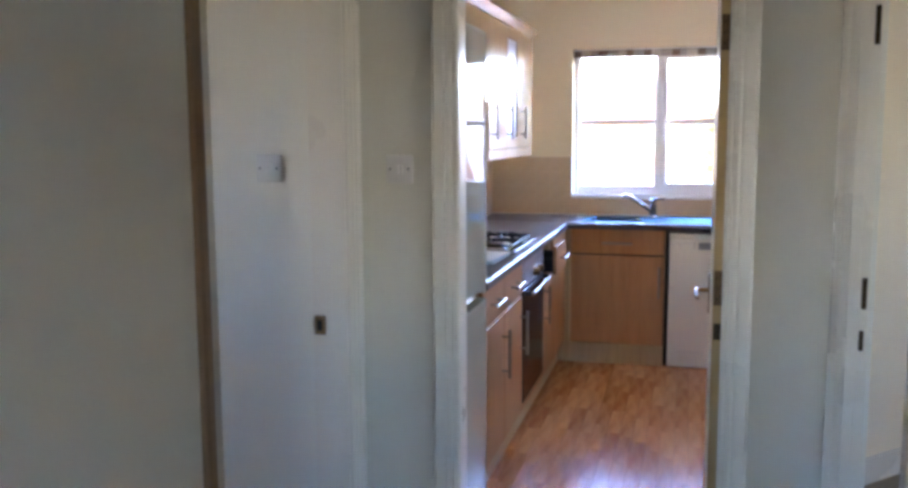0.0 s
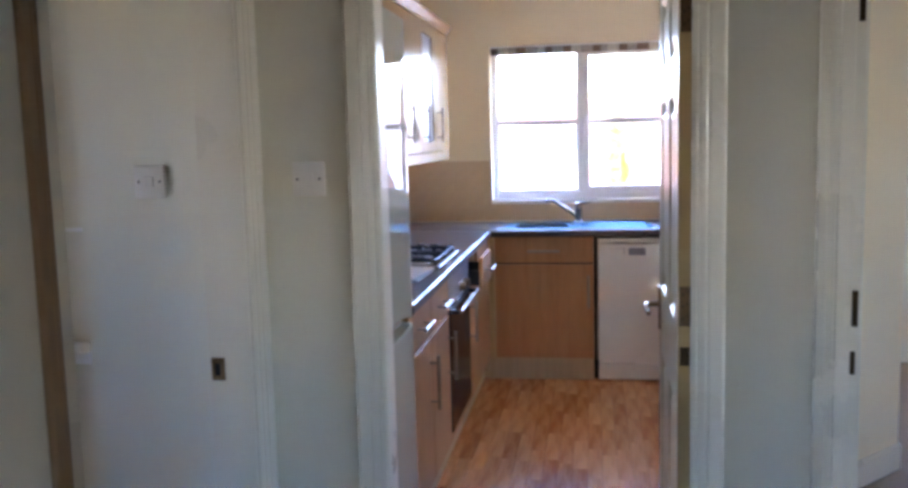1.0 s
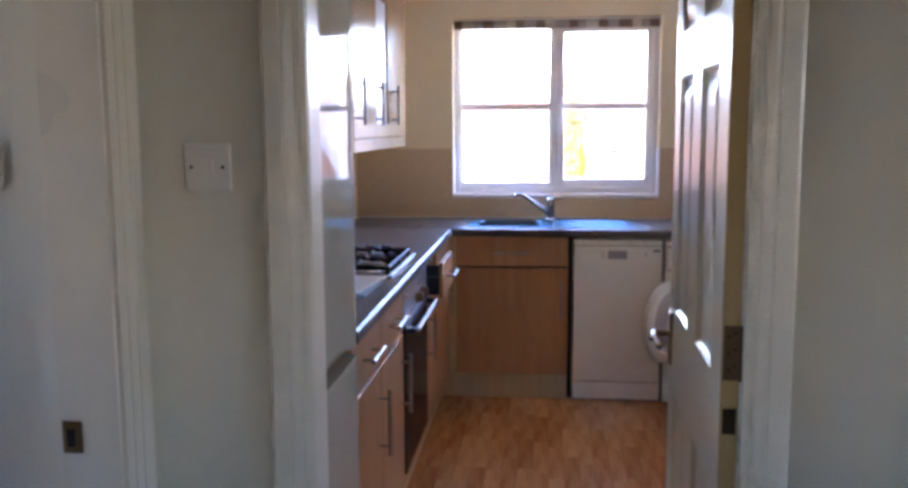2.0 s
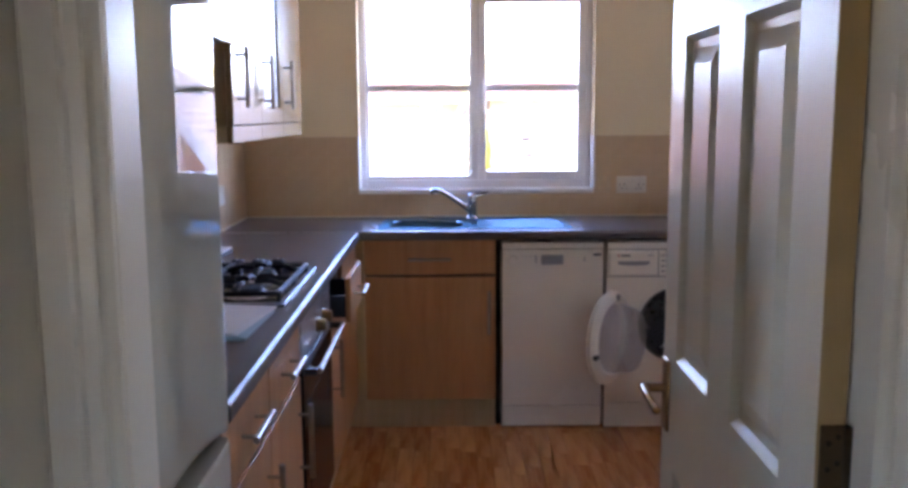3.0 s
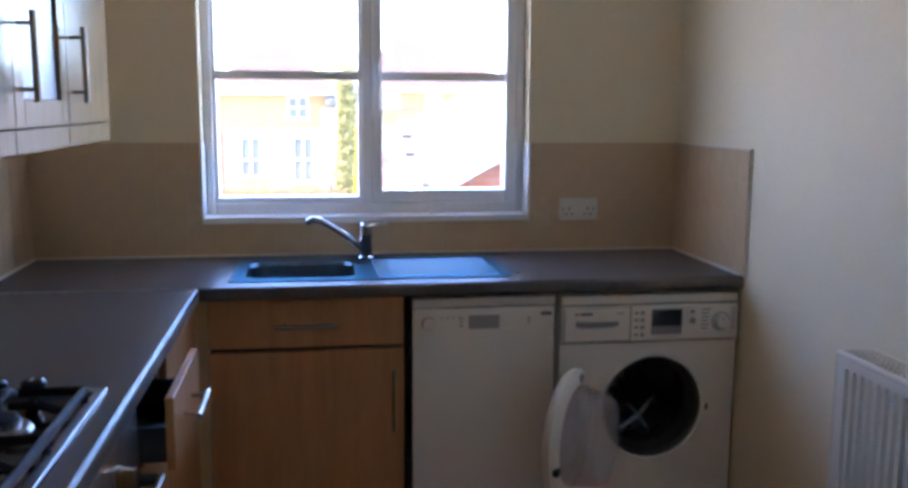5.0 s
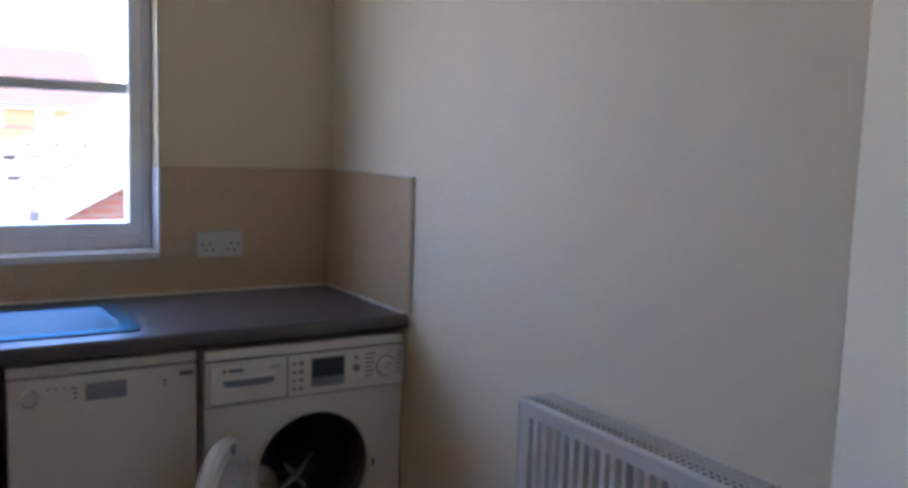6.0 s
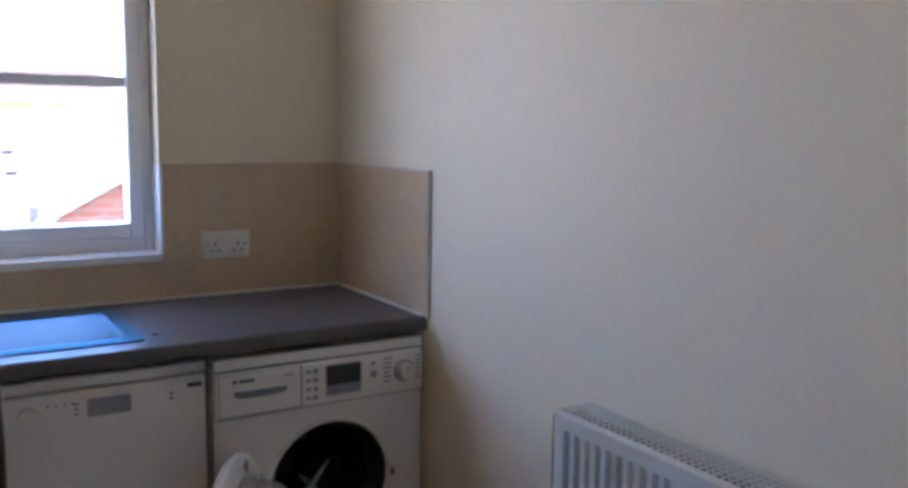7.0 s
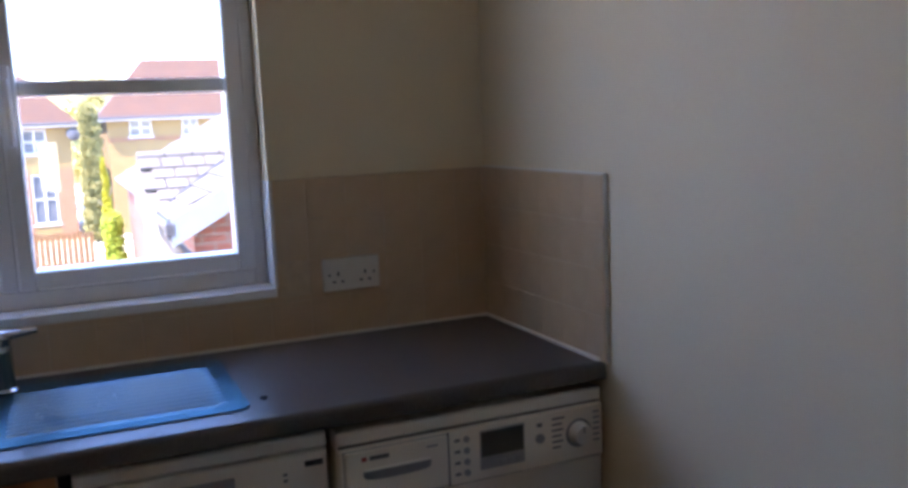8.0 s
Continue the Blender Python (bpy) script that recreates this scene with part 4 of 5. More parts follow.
lathe(bm, [(0, 0.35), (0.03, 0.352), (0.04, 0.375)], toY, 24)
part("drum_spider", bm, "drum", dm)
# four tapered rods model the star-shaped glint low on the drum wall
bm = bmesh.new()
for ex, ez in ((0.056, 0.078), (-0.070, -0.042), (0.032, -0.048), (-0.046, 0.050)):
    rod(bm, (0.800, 6.085, 0.335), (0.800 + ex, 6.075, 0.335 + ez), 0.011, 8, 0.005)
part("drum_lifter", bm, "steel", dm, "bright steel rods for a glint on the drum wall")
part("latch_hole", B((0.888, 0.907, VY - 0.001, VY + 0.002, 0.466, 0.487)), "void", wm)
HB = radians(35)
ux, uy = -math.sin(HB), -math.cos(HB)          # from the hinge to the free edge of the door
hx, hy = 0.510, VY - 0.024
DR = 0.200
dc = Vector((hx + ux * (DR + 0.01), hy + uy * (DR + 0.01), CZ - 0.006))
nrm = Vector((-uy, ux, 0))
if nrm.x < 0:
    nrm = -nrm
mz = Matrix((Vector((ux, uy, 0)), Vector((0, 0, 1)), nrm)).transposed().to_4x4()
md = Matrix.Translation(dc) @ mz
bm = bmesh.new()
lathe(bm, [(0.150, 0.014), (0.158, 0.019), (0.186, 0.015), (0.200, 0.003), (0.200, -0.010), (0.190, -0.022), (0.158, -0.030), (0.150, -0.026), (0.150, 0.014)], md, SEG)
wd = part("porthole_door", bm, "plastic", wm, "open white round door")
bm = bmesh.new()
lathe(bm, [(0.152, 0.008), (0.149, 0.030), (0.136, 0.098), (0.126, 0.112), (0.0, 0.118)], md, SEG)
lathe(bm, [(0.149, 0.006), (0.146, 0.030), (0.133, 0.096), (0.124, 0.109), (0.0, 0.115)], md, SEG)
part("glass_bowl", bm, "doorglass", wd, "clear glass bowl")
bm = bmesh.new()
lathe(bm, [(0.0, -0.034), (0.150, -0.026), (0.150, -0.022), (0.0, -0.030)], md, SEG)
part("outer_cover", bm, "doorcover", wd, "clouded outer cover of the round door")
bm = bmesh.new()
box(bm, -0.012, 0.012, -0.010, 0.010, -0.006, 0.012, 0.002)
bmesh.ops.transform(bm, verts=bm.verts, matrix=md @ Matrix.Translation((0.178, -0.045, 0.016)))
part("latch", bm, "darkplastic", wd)
bm = bmesh.new()
for z in (CZ + 0.045, CZ - 0.055):
    rod(bm, (hx + 0.012, VY - 0.001, z), (hx + ux * 0.03, hy + uy * 0.03, z), 0.010, 10)
rod(bm, (hx, hy, CZ - 0.08), (hx, hy, CZ + 0.07), 0.008, 12)
part("hinge", bm, "greyplastic", wd)
bm = bmesh.new()
lathe(bm, [(0, 0), (0.016, 0), (0.014, 0.004), (0, 0.004)], md @ Matrix.Translation((-0.03, 0.170, 0.016)), 16)
part("moulded_recess", bm, "greyplastic", wd)

# ---------------------------------------------------------------- oven
ov = thing("built_in_oven", (-1.0, 4.566, 0), "built-in electric oven with steel panel and dark glass door", "oven", "appliances")
O0, O1 = 4.266, 4.866
part("casing", B((LEFT + 0.05, FX - 0.02, O0 + 0.004, O1 - 0.004, 0.135, 0.862)), "void", ov)
part("control_panel", B((FX - 0.02, FX + 0.004, O0, O1, 0.735, 0.866, 0.002)), "steel", ov, "brushed steel control panel")
for y in (4.565, 4.690):
    bm = R(((FX + 0.004, y, 0.778), (FX + 0.010, y, 0.778), 0.023, 24), ((FX + 0.010, y, 0.778), (FX + 0.034, y, 0.778), 0.020, 24, 0.018))
    part("knob", bm, "brass", ov, "dull bronze control knob")
od = part("oven_door", B((FX - 0.02, FX + 0.006, O0 + 0.001, O1 - 0.001, 0.170, 0.730, 0.003)), "ovenglass", ov, "dark glass oven door")
part("door_trim", B((FX - 0.012, FX + 0.008, O0 + 0.001, O1 - 0.001, 0.700, 0.731, 0.002)), "darkplastic", od)
part("inner_window", B((FX + 0.0055, FX + 0.0072, O0 + 0.09, O1 - 0.09, 0.28, 0.60, 0.0005)), "ovenglass", od)
bm = bmesh.new()
box(bm, FX + 0.044, FX + 0.058, O0 + 0.012, O1 - 0.012, 0.704, 0.722, 0.004)
hd = part("handle", bm, "bar", od, "long steel oven handle")
for y in (O0 + 0.012, O1 - 0.030):
    part("handle_end", B((FX + 0.004, FX + 0.044, y, y + 0.018, 0.700, 0.719, 0.003)), "darkplastic", hd)
part("lower_trim", B((FX - 0.02, FX, O0, O1, 0.135, 0.166, 0.001)), "beech", ov)
part("plinth", B((FX - 0.06, FX - 0.042, O0, O1, 0, 0.13)), "pale", ov, "pale wood plinth")

# ---------------------------------------------------------------- gas hob
hob = thing("gas_hob", (-1.0, 4.52, WT1), "steel gas hob with black iron pan supports", "hob", "appliances")
G0, G1, GX0, GX1 = 4.200, 4.778, -1.240, -0.737
bm = B((GX0, GX1, G0, G1, WT1, WT1 + 0.006, 0.003, 2))
part("hob_plate", bm, "hobsteel", hob)
bm = bmesh.new()
for x0, x1, y0, y1 in ((GX0, GX1, G0, G0 + 0.02), (GX0, GX1, G1 - 0.02, G1), (GX0, GX0 + 0.02, G0 + 0.02, G1 - 0.02), (GX1 - 0.02, GX1, G0 + 0.02, G1 - 0.02)):
    box(bm, x0, x1, y0, y1, WT1 + 0.006, WT1 + 0.011, 0.002)
part("hob_rim", bm, "rimsteel", hob, "polished steel raised rim")
for cx, cy, r in ((-0.865, 4.335, 0.048), (-0.865, 4.575, 0.038), (-1.11, 4.335, 0.038), (-1.11, 4.575, 0.048)):
    bm = bmesh.new()
    lathe(bm, [(0, 0.006), (r + 0.018, 0.006), (r + 0.012, 0.014), (r, 0.016), (r, 0.024), (0, 0.024)], Matrix.Translation((cx, cy, WT1)), 24)
    bu = part("burner", bm, "steel", hob)
    bm = bmesh.new()
    lathe(bm, [(0, 0.0245), (r * 0.98, 0.0245), (r * 0.82, 0.031), (0, 0.033)], Matrix.Translation((cx, cy, WT1)), 24)
    part("burner_cap", bm, "iron", bu)
for x0, x1 in ((-1.222, -0.992), (-0.984, -0.756)):
    y0, y1 = 4.222, 4.690
    z = WT1 + 0.046
    xc = (x0 + x1) / 2
    bm = bmesh.new()
    for a, b in (((x0, y0), (x1, y0)), ((x0, y1), (x1, y1)), ((x0, y0), (x0, y1)), ((x1, y0), (x1, y1)), ((x0, 4.456), (x1, 4.456))):
        rod(bm, (*a, z - 0.012), (*b, z - 0.012), 0.0082, 8)
    for cy in (4.335, 4.575):
        for dx, dy in ((1, 0), (-1, 0), (0, 1), (0, -1)):
            lx, ly = 0.112 * dx, 0.112 * dy
            p, q = (xc + lx, cy + ly, z - 0.012), (xc + 0.62 * lx, cy + 0.62 * ly, z + 0.004)
            rod(bm, p, q, 0.0082, 8)
            rod(bm, q, (xc + 0.24 * lx, cy + 0.24 * ly, z + 0.001), 0.0082, 8, 0.0062)
    for px in (x0, x1):
        for py in (y0, 4.456, y1):
            rod(bm, (px, py, WT1 + 0.006), (px, py, z - 0.010), 0.0062, 8, 0.006)
    part("pan_support", bm, "iron", hob, "black cast iron pan support")
for i in range(4):
    bm = bmesh.new()
    lathe(bm, [(0, 0.006), (0.012, 0.006), (0.012, 0.022), (0.0215, 0.026), (0.0215, 0.040), (0.015, 0.046), (0, 0.047)], Matrix.Translation((-0.852 - 0.066 * i, 4.732, WT1)), 20)
    kb = part("hob_knob", bm, "darkplastic", hob, "black control knob")
    part("knob_mark", B((-0.854 - 0.066 * i, -0.850 - 0.066 * i, 4.716, 4.732, WT1 + 0.0465, WT1 + 0.048)), "plastic", kb)

# ---------------------------------------------------------------- fridge freezer
fr = thing("fridge_freezer", (-1.0, 3.135, 0), "tall white fridge freezer with curved grip between doors", "fridge freezer", "appliances")
Y0, Y1, XF = 2.868, 3.402, -0.684
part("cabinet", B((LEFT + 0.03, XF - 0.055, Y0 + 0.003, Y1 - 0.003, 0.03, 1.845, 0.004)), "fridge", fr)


def fridge_door(z0, z1, cut):
    """A bowed door front; cut: the slanting scoop at its top or bottom edge."""
    bm = bmesh.new()
    n = 64
    cols_ = []
    for i in range(n + 1):
        s = i / n
        y = Y0 + (Y1 - Y0) * s
        bow = 0.006 * (1 - (2 * s - 1) ** 2) + 0.0075 * (s - 0.5) - 0.003 + 0.009 * math.sqrt(min(1, min(s, 1 - s) / 0.03))
        dz = cut * math.sin(math.pi * min(1, max(0, (s - 0.10) / 0.84)))
        lo = z0 + (dz if cut > 0 else 0)
        hi = z1 + (dz if cut < 0 else 0)
        cols_.append([bm.verts.new((XF - 0.05, y, lo)), bm.verts.new((XF - 0.018 + bow, y, lo + 0.003)), bm.verts.new((XF - 0.016 + bow, y, lo + 0.010)), bm.verts.new((XF - 0.016 + bow, y, lo + 0.016)),
                      bm.verts.new((XF - 0.016 + bow, y, hi - 0.016)), bm.verts.new((XF - 0.016 + bow, y, hi - 0.010)), bm.verts.new((XF - 0.018 + bow, y, hi - 0.003)), bm.verts.new((XF - 0.05, y, hi))])
    for p, q in zip(cols_, cols_[1:]):
        for k in range(8):
            bm.faces.new((p[k], p[(k + 1) % 8], q[(k + 1) % 8], q[k]))
    bm.faces.new(cols_[0])
    bm.faces.new(cols_[-1][::-1])
    return bm


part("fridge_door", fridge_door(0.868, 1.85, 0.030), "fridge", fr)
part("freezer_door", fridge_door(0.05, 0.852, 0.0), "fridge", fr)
part("grip_recess", B((XF - 0.052, XF - 0.045, Y0 + 0.02, Y1 - 0.02, 0.84, 0.91)), "brass", fr, "yellowed grip recess between the doors")
part("kick_plate", B((XF - 0.10, XF - 0.08, Y0 + 0.02, Y1 - 0.02, 0, 0.05)), "greyplastic", fr)

# ---------------------------------------------------------------- wall cabinets
UX = -0.960


def wall_unit(y0, y1, z0, label, kind_, handle_y, light_rail=True):
    par = thing("wall_cabinet", (UX - 0.17, (y0 + y1) / 2, z0), label, "cabinet", "wall cabinets")
    Z1 = 2.075
    for nm, bx_ in (("side_panel", (LEFT, UX - 0.02, y0, y0 + 0.018, z0, Z1)), ("side_panel", (LEFT, UX - 0.02, y1 - 0.018, y1, z0, Z1)), ("bottom_panel", (LEFT, UX - 0.02, y0 + 0.018, y1 - 0.018, z0, z0 + 0.018)),
                    ("top_panel", (LEFT, UX - 0.02, y0 + 0.018, y1 - 0.018, Z1 - 0.018, Z1)), ("back_panel", (LEFT, LEFT + 0.008, y0 + 0.018, y1 - 0.018, z0 + 0.018, Z1 - 0.018))):
        part(nm, B(bx_), "beech_side_shade", par)
    a, b = y0 + 0.0015, y1 - 0.0015
    if kind_ == "glass":
        w = 0.062
        d = part("door", B((UX - 0.018, UX, a, a + w, z0, Z1, 0.0015), (UX - 0.018, UX, b - w, b, z0, Z1, 0.0015), (UX - 0.018, UX, a + w, b - w, z0, z0 + w, 0.0015), (UX - 0.018, UX, a + w, b - w, Z1 - w, Z1, 0.0015)), "walldoor", par)
        part("pane", B((UX - 0.012, UX - 0.008, a + w, b - w, z0 + w, Z1 - w)), "frosted", d, "frosted glass pane")
    else:
        d = part("door", B((UX - 0.018, UX, a, b, z0, Z1, 0.0018)), "walldoor", par)
    if handle_y:
        bar_handle(d, (UX + 0.034, handle_y, z0 + 0.055), (UX + 0.034, handle_y, z0 + 0.245), (-0.034, 0, 0))
    if light_rail:
        part("light_rail", B((UX - 0.022, UX - 0.002, y0, y1, z0 - 0.056, z0 - 0.002, 0.003)), "walldoor", par)
        part("rail_return", B((LEFT + 0.011, UX - 0.022, y0, y0 + 0.018, z0 - 0.056, z0 - 0.002, 0.003)), "pale", par)
    bm = bmesh.new()
    extrude(bm, [(UX - 0.02, 0, Z1 + 0.001), (UX + 0.004, 0, Z1 + 0.001), (UX + 0.010, 0, Z1 + 0.02), (UX + 0.034, 0, Z1 + 0.045), (UX + 0.036, 0, Z1 + 0.055), (UX - 0.02, 0, Z1 + 0.055)], (0, y0, 0), (0, y1, 0))
    part("cornice", bm, "walldoor", par)
    return par


UZ = 1.390
wall_unit(3.60, 4.150, UZ, "pale beech wall cabinet above the worktop", "plain", 4.085)
wall_unit(4.650, 5.085, UZ, "pale beech wall cabinet with bar handle", "plain", 4.715)
wall_unit(5.085, 5.500, UZ, "pale beech wall cabinet with frosted glass door", "glass", 5.125)
wall_unit(5.500, 5.955, UZ, "pale beech wall cabinet in the corner by the window", "plain", 5.545)
wall_unit(4.150, 4.650, 1.665, "short pale wall cabinet housing over the hob", "plain", 0, False)
hood = thing("cooker_hood", (UX - 0.17, 4.40, 1.63), "slim white cooker hood under a short cabinet", "cooker hood", "appliances")
part("housing", B((LEFT + 0.012, UX - 0.005, 4.152, 4.648, 1.640, 1.664, 0.003)), "appliance", hood)
part("front_flap", B((UX - 0.004, UX + 0.012, 4.152, 4.648, 1.636, 1.664, 0.004)), "appliance", hood)
part("filter", B((LEFT + 0.05, UX - 0.03, 4.18, 4.62, 1.636, 1.640)), "steel", hood)
part("fixing", R(((-1.015, 4.6505, 1.407), (-1.015, 4.646, 1.407), 0.006, 12)), "aged", hood)

# ---------------------------------------------------------------- radiator
rad = thing("radiator", (0.94, 4.72, 0.27), "white steel panel radiator with top grille on the wall", "radiator")
RY0, RY1, RZ0, RZ1, RX = 4.415, 5.022, 0.262, 0.866, 0.889


def rad_panel(xf, d):
    """A pressed panel with upright flutes; xf: its front, d: the way back."""
    bm = bmesh.new()
    pitch = 0.0308
    n = int((RY1 - RY0 - 0.036) / pitch)
    st = RY0 + (RY1 - RY0 - n * pitch) / 2
    prof = [(RY0, 0.0)]
    for i in range(n):
        y = st + i * pitch
        prof += [(y + 0.005, 0.0), (y + 0.0075, 0.020), (y + 0.0200, 0.020), (y + 0.0225, 0.0)]
    prof.append((RY1, 0.0))
    levels = [(RZ0, 0), (RZ0 + 0.045, 0), (RZ0 + 0.060, 1), (RZ1 - 0.046, 1), (RZ1 - 0.034, 0), (RZ1 - 0.006, 0)]
    grid = [[bm.verts.new((xf + d * o * k, y, z)) for y, o in prof] for z, k in levels]
    for a, b in zip(grid, grid[1:]):
        for i in range(len(prof) - 1):
            bm.faces.new((a[i], a[i + 1], b[i + 1], b[i]))
    box(bm, min(xf + d * 0.020, xf + d * 0.023), max(xf + d * 0.020, xf + d * 0.023), RY0, RY1, RZ0, RZ1 - 0.008)
    return bm


part("front_panel", rad_panel(RX, 1), "radiator", rad)
part("back_panel", rad_panel(0.985, -1), "radiator", rad)
part("side_cover", B((RX - 0.002, 0.986, RY1, RY1 + 0.004, RZ0 + 0.01, RZ1, 0.0015)), "radiator", rad)
part("side_cover", B((RX - 0.002, 0.986, RY0 - 0.004, RY0, RZ0 + 0.01, RZ1, 0.0015)), "radiator", rad)
bm = B((RX - 0.003, RX + 0.016, RY0 - 0.004, RY1 + 0.004, RZ1 - 0.010, RZ1 + 0.002, 0.003), (0.978, 0.988, RY0 - 0.004, RY1 + 0.004, RZ1 - 0.010, RZ1 + 0.001, 0.002))
for i in range(1, 5):
    x = RX + 0.016 + (0.978 - RX - 0.016) * i / 5
    box(bm, x - 0.0016, x + 0.0016, RY0, RY1, RZ1 - 0.0025, RZ1)
k = 0
y = RY0 + 0.004
while y < RY1 - 0.004:
    box(bm, RX + 0.016, 0.978, y, y + (0.006 if k % 6 == 0 else 0.0028), RZ1 - 0.0030, RZ1 - 0.0005)
    y += 0.0165
    k += 1
part("top_grille", bm, "radiator", rad, "slotted white top grille")
# near-black block darkens the hollow under the grille as shade would
part("inner_shade", B((RX + 0.0235, 0.9615, RY0 + 0.002, RY1 - 0.002, RZ0 + 0.02, RZ1 - 0.012)), "void", rad, "dark block for the shade between the radiator panels")
part("bracket", B((0.984, RIGHT - 0.001, 4.55, 4.58, 0.35, 0.80), (0.984, RIGHT - 0.001, 4.88, 4.91, 0.35, 0.80)), "radiator", rad)
bm = R(((0.937, RY1 + 0.03, 0.0), (0.937, RY1 + 0.03, 0.31), 0.0075, 12), ((0.937, RY1 + 0.03, 0.305), (0.937, RY1, 0.305), 0.009, 12))
part("pipe", bm, "radiator", rad, "white painted pipe")

# ---------------------------------------------------------------- things on the worktop
def booklet(cx, cy, w, d, rot, layers, label):
    par = thing("booklet_stack", (cx, cy, WT1), label, "papers")
    z = WT1 + 0.0006
    for i, (mat, th, dx, dy, dr) in enumerate(layers):
        bm = B((-w / 2, w / 2, -d / 2, d / 2, 0, th, 0.0006))
        bmesh.ops.transform(bm, verts=bm.verts, matrix=Matrix.Translation((cx + dx, cy + dy, z)) @ Matrix.Rotation(radians(rot + dr), 4, "Z"))
        part("booklet", bm, mat, par)
        z += th + 0.0004
    return par


booklet(-0.915, 4.012, 0.300, 0.300, -5, [("bluepaper", 0.007, 0.008, -0.014, 3.0), ("bluepaper", 0.003, 0.004, -0.008, 1.0), ("paper", 0.004, 0.002, -0.004, -1.5), ("paper", 0.003, 0, 0, -4)], "white and pale blue paper booklets stacked by the hob")
booklet(-1.213, 5.055, 0.185, 0.280, -5, [("darkplastic", 0.012, 0, -0.004, 0), ("paper", 0.006, 0.004, 0.004, 4)], "dark folder with white papers on the worktop")
SBX, SBY = -1.272, 4.885
sb = thing("spray_bottle", (SBX, SBY, WT1), "dark cleaning spray bottle with white trigger", "bottle")
bm = bmesh.new()
lathe(bm, [(0, 0), (0.033, 0), (0.036, 0.006), (0.036, 0.135), (0.034, 0.165), (0.026, 0.195), (0.016, 0.212), (0.014, 0.220), (0, 0.221)], Matrix.Translation((SBX, SBY, WT1)), 28)
part("body", bm, "navybottle", sb)
bm = bmesh.new()
lathe(bm, [(0.0365, 0.030), (0.0368, 0.032), (0.0368, 0.118), (0.0365, 0.120)], Matrix.Translation((SBX, SBY, WT1)), 28)
part("wrap_label", bm, "greyplastic", sb, "plain grey wrap label")
bm = bmesh.new()
lathe(bm, [(0, 0.218), (0.017, 0.218), (0.018, 0.222), (0.018, 0.238), (0.013, 0.244), (0, 0.244)], Matrix.Translation((SBX, SBY, WT1)), 20)
part("collar", bm, "darkplastic", sb)
bm = bmesh.new()
extrude(bm, [(SBX - 0.024, 0, WT1 + 0.268), (SBX - 0.012, 0, WT1 + 0.244), (SBX + 0.012, 0, WT1 + 0.244), (SBX + 0.020, 0, WT1 + 0.262), (SBX + 0.058, 0, WT1 + 0.266), (SBX + 0.058, 0, WT1 + 0.284), (SBX + 0.010, 0, WT1 + 0.290), (SBX - 0.022, 0, WT1 + 0.280)], (0, SBY - 0.010, 0), (0, SBY + 0.010, 0))
bmesh.ops.bevel(bm, geom=list(bm.edges), offset=0.003, segments=2, profile=0.5, affect="EDGES", clamp_overlap=True)
rod(bm, (SBX + 0.030, SBY, WT1 + 0.266), (SBX + 0.040, SBY, WT1 + 0.245), 0.006, 10)
rod(bm, (SBX + 0.040, SBY, WT1 + 0.247), (SBX + 0.056, SBY, WT1 + 0.226), 0.006, 10, 0.0045)
part("trigger_head", bm, "plastic", sb, "white trigger head")
bb = thing("liquid_bottle", (-1.192, 4.825, WT1), "clear blue washing-up liquid bottle", "bottle")
bm = bmesh.new()
lathe(bm, [(0, 0), (0.023, 0), (0.025, 0.006), (0.025, 0.085), (0.020, 0.108), (0.0135, 0.122), (0.0135, 0.150), (0, 0.151)], Matrix.Translation((-1.192, 4.825, WT1)), 24)
part("body", bm, "bluebottle", bb)
bm = bmesh.new()
lathe(bm, [(0, 0.149), (0.0145, 0.149), (0.0145, 0.186), (0.010, 0.196), (0.006, 0.208), (0, 0.209)], Matrix.Translation((-1.192, 4.825, WT1)), 20)
part("cap", bm, "bluebottle", bb, "blue cap")

# ---------------------------------------------------------------- adjoining room, seen through the west doorway
wb = thing("wall_ledge", (-2.1, 3.9, 0.5), "white boxed window ledge in the adjoining room", "ledge", "", "structure")
part("ledge_top", B((-3.2, -1.484, 3.82, 3.998, 0.575, 0.630, 0.006)), "upvc", wb)
part("ledge_face", B((-3.2, -1.484, 3.90, 3.998, 0.0, 0.574)), "hall", wb)
part("rail", B((-3.2, -1.484, 3.985, 3.999, 1.11, 1.125, 0.002)), "upvc", wb)

# ---------------------------------------------------------------- outside
GZ = -2.75


def foliage(name, colour):
    """Leaves that pass part of the light through, varied from leaf to leaf."""
    m, n, l, b = mat_base(name, colour, 0.7, spec=0.2)
    g = n.new("ShaderNodeNewGeometry")
    r = ramp(n, l, g.outputs["Random Per Island"], [(0.0, tuple(c * 0.7 for c in colour)), (1.0, tuple(min(0.8, c * 1.3) for c in colour))])
    l.new(r.outputs[0], b.inputs["Base Color"])
    t = n.new("ShaderNodeBsdfTranslucent")
    l.new(r.outputs[0], t.inputs["Color"])
    mx = n.new("ShaderNodeMixShader")
    mx.inputs[0].default_value = 0.45
    l.new(b.outputs[0], mx.inputs[1])
    l.new(t.outputs[0], mx.inputs[2])
    l.new(mx.outputs[0], [x for x in n if x.bl_idname == "ShaderNodeOutputMaterial"][0].inputs["Surface"])
    return m


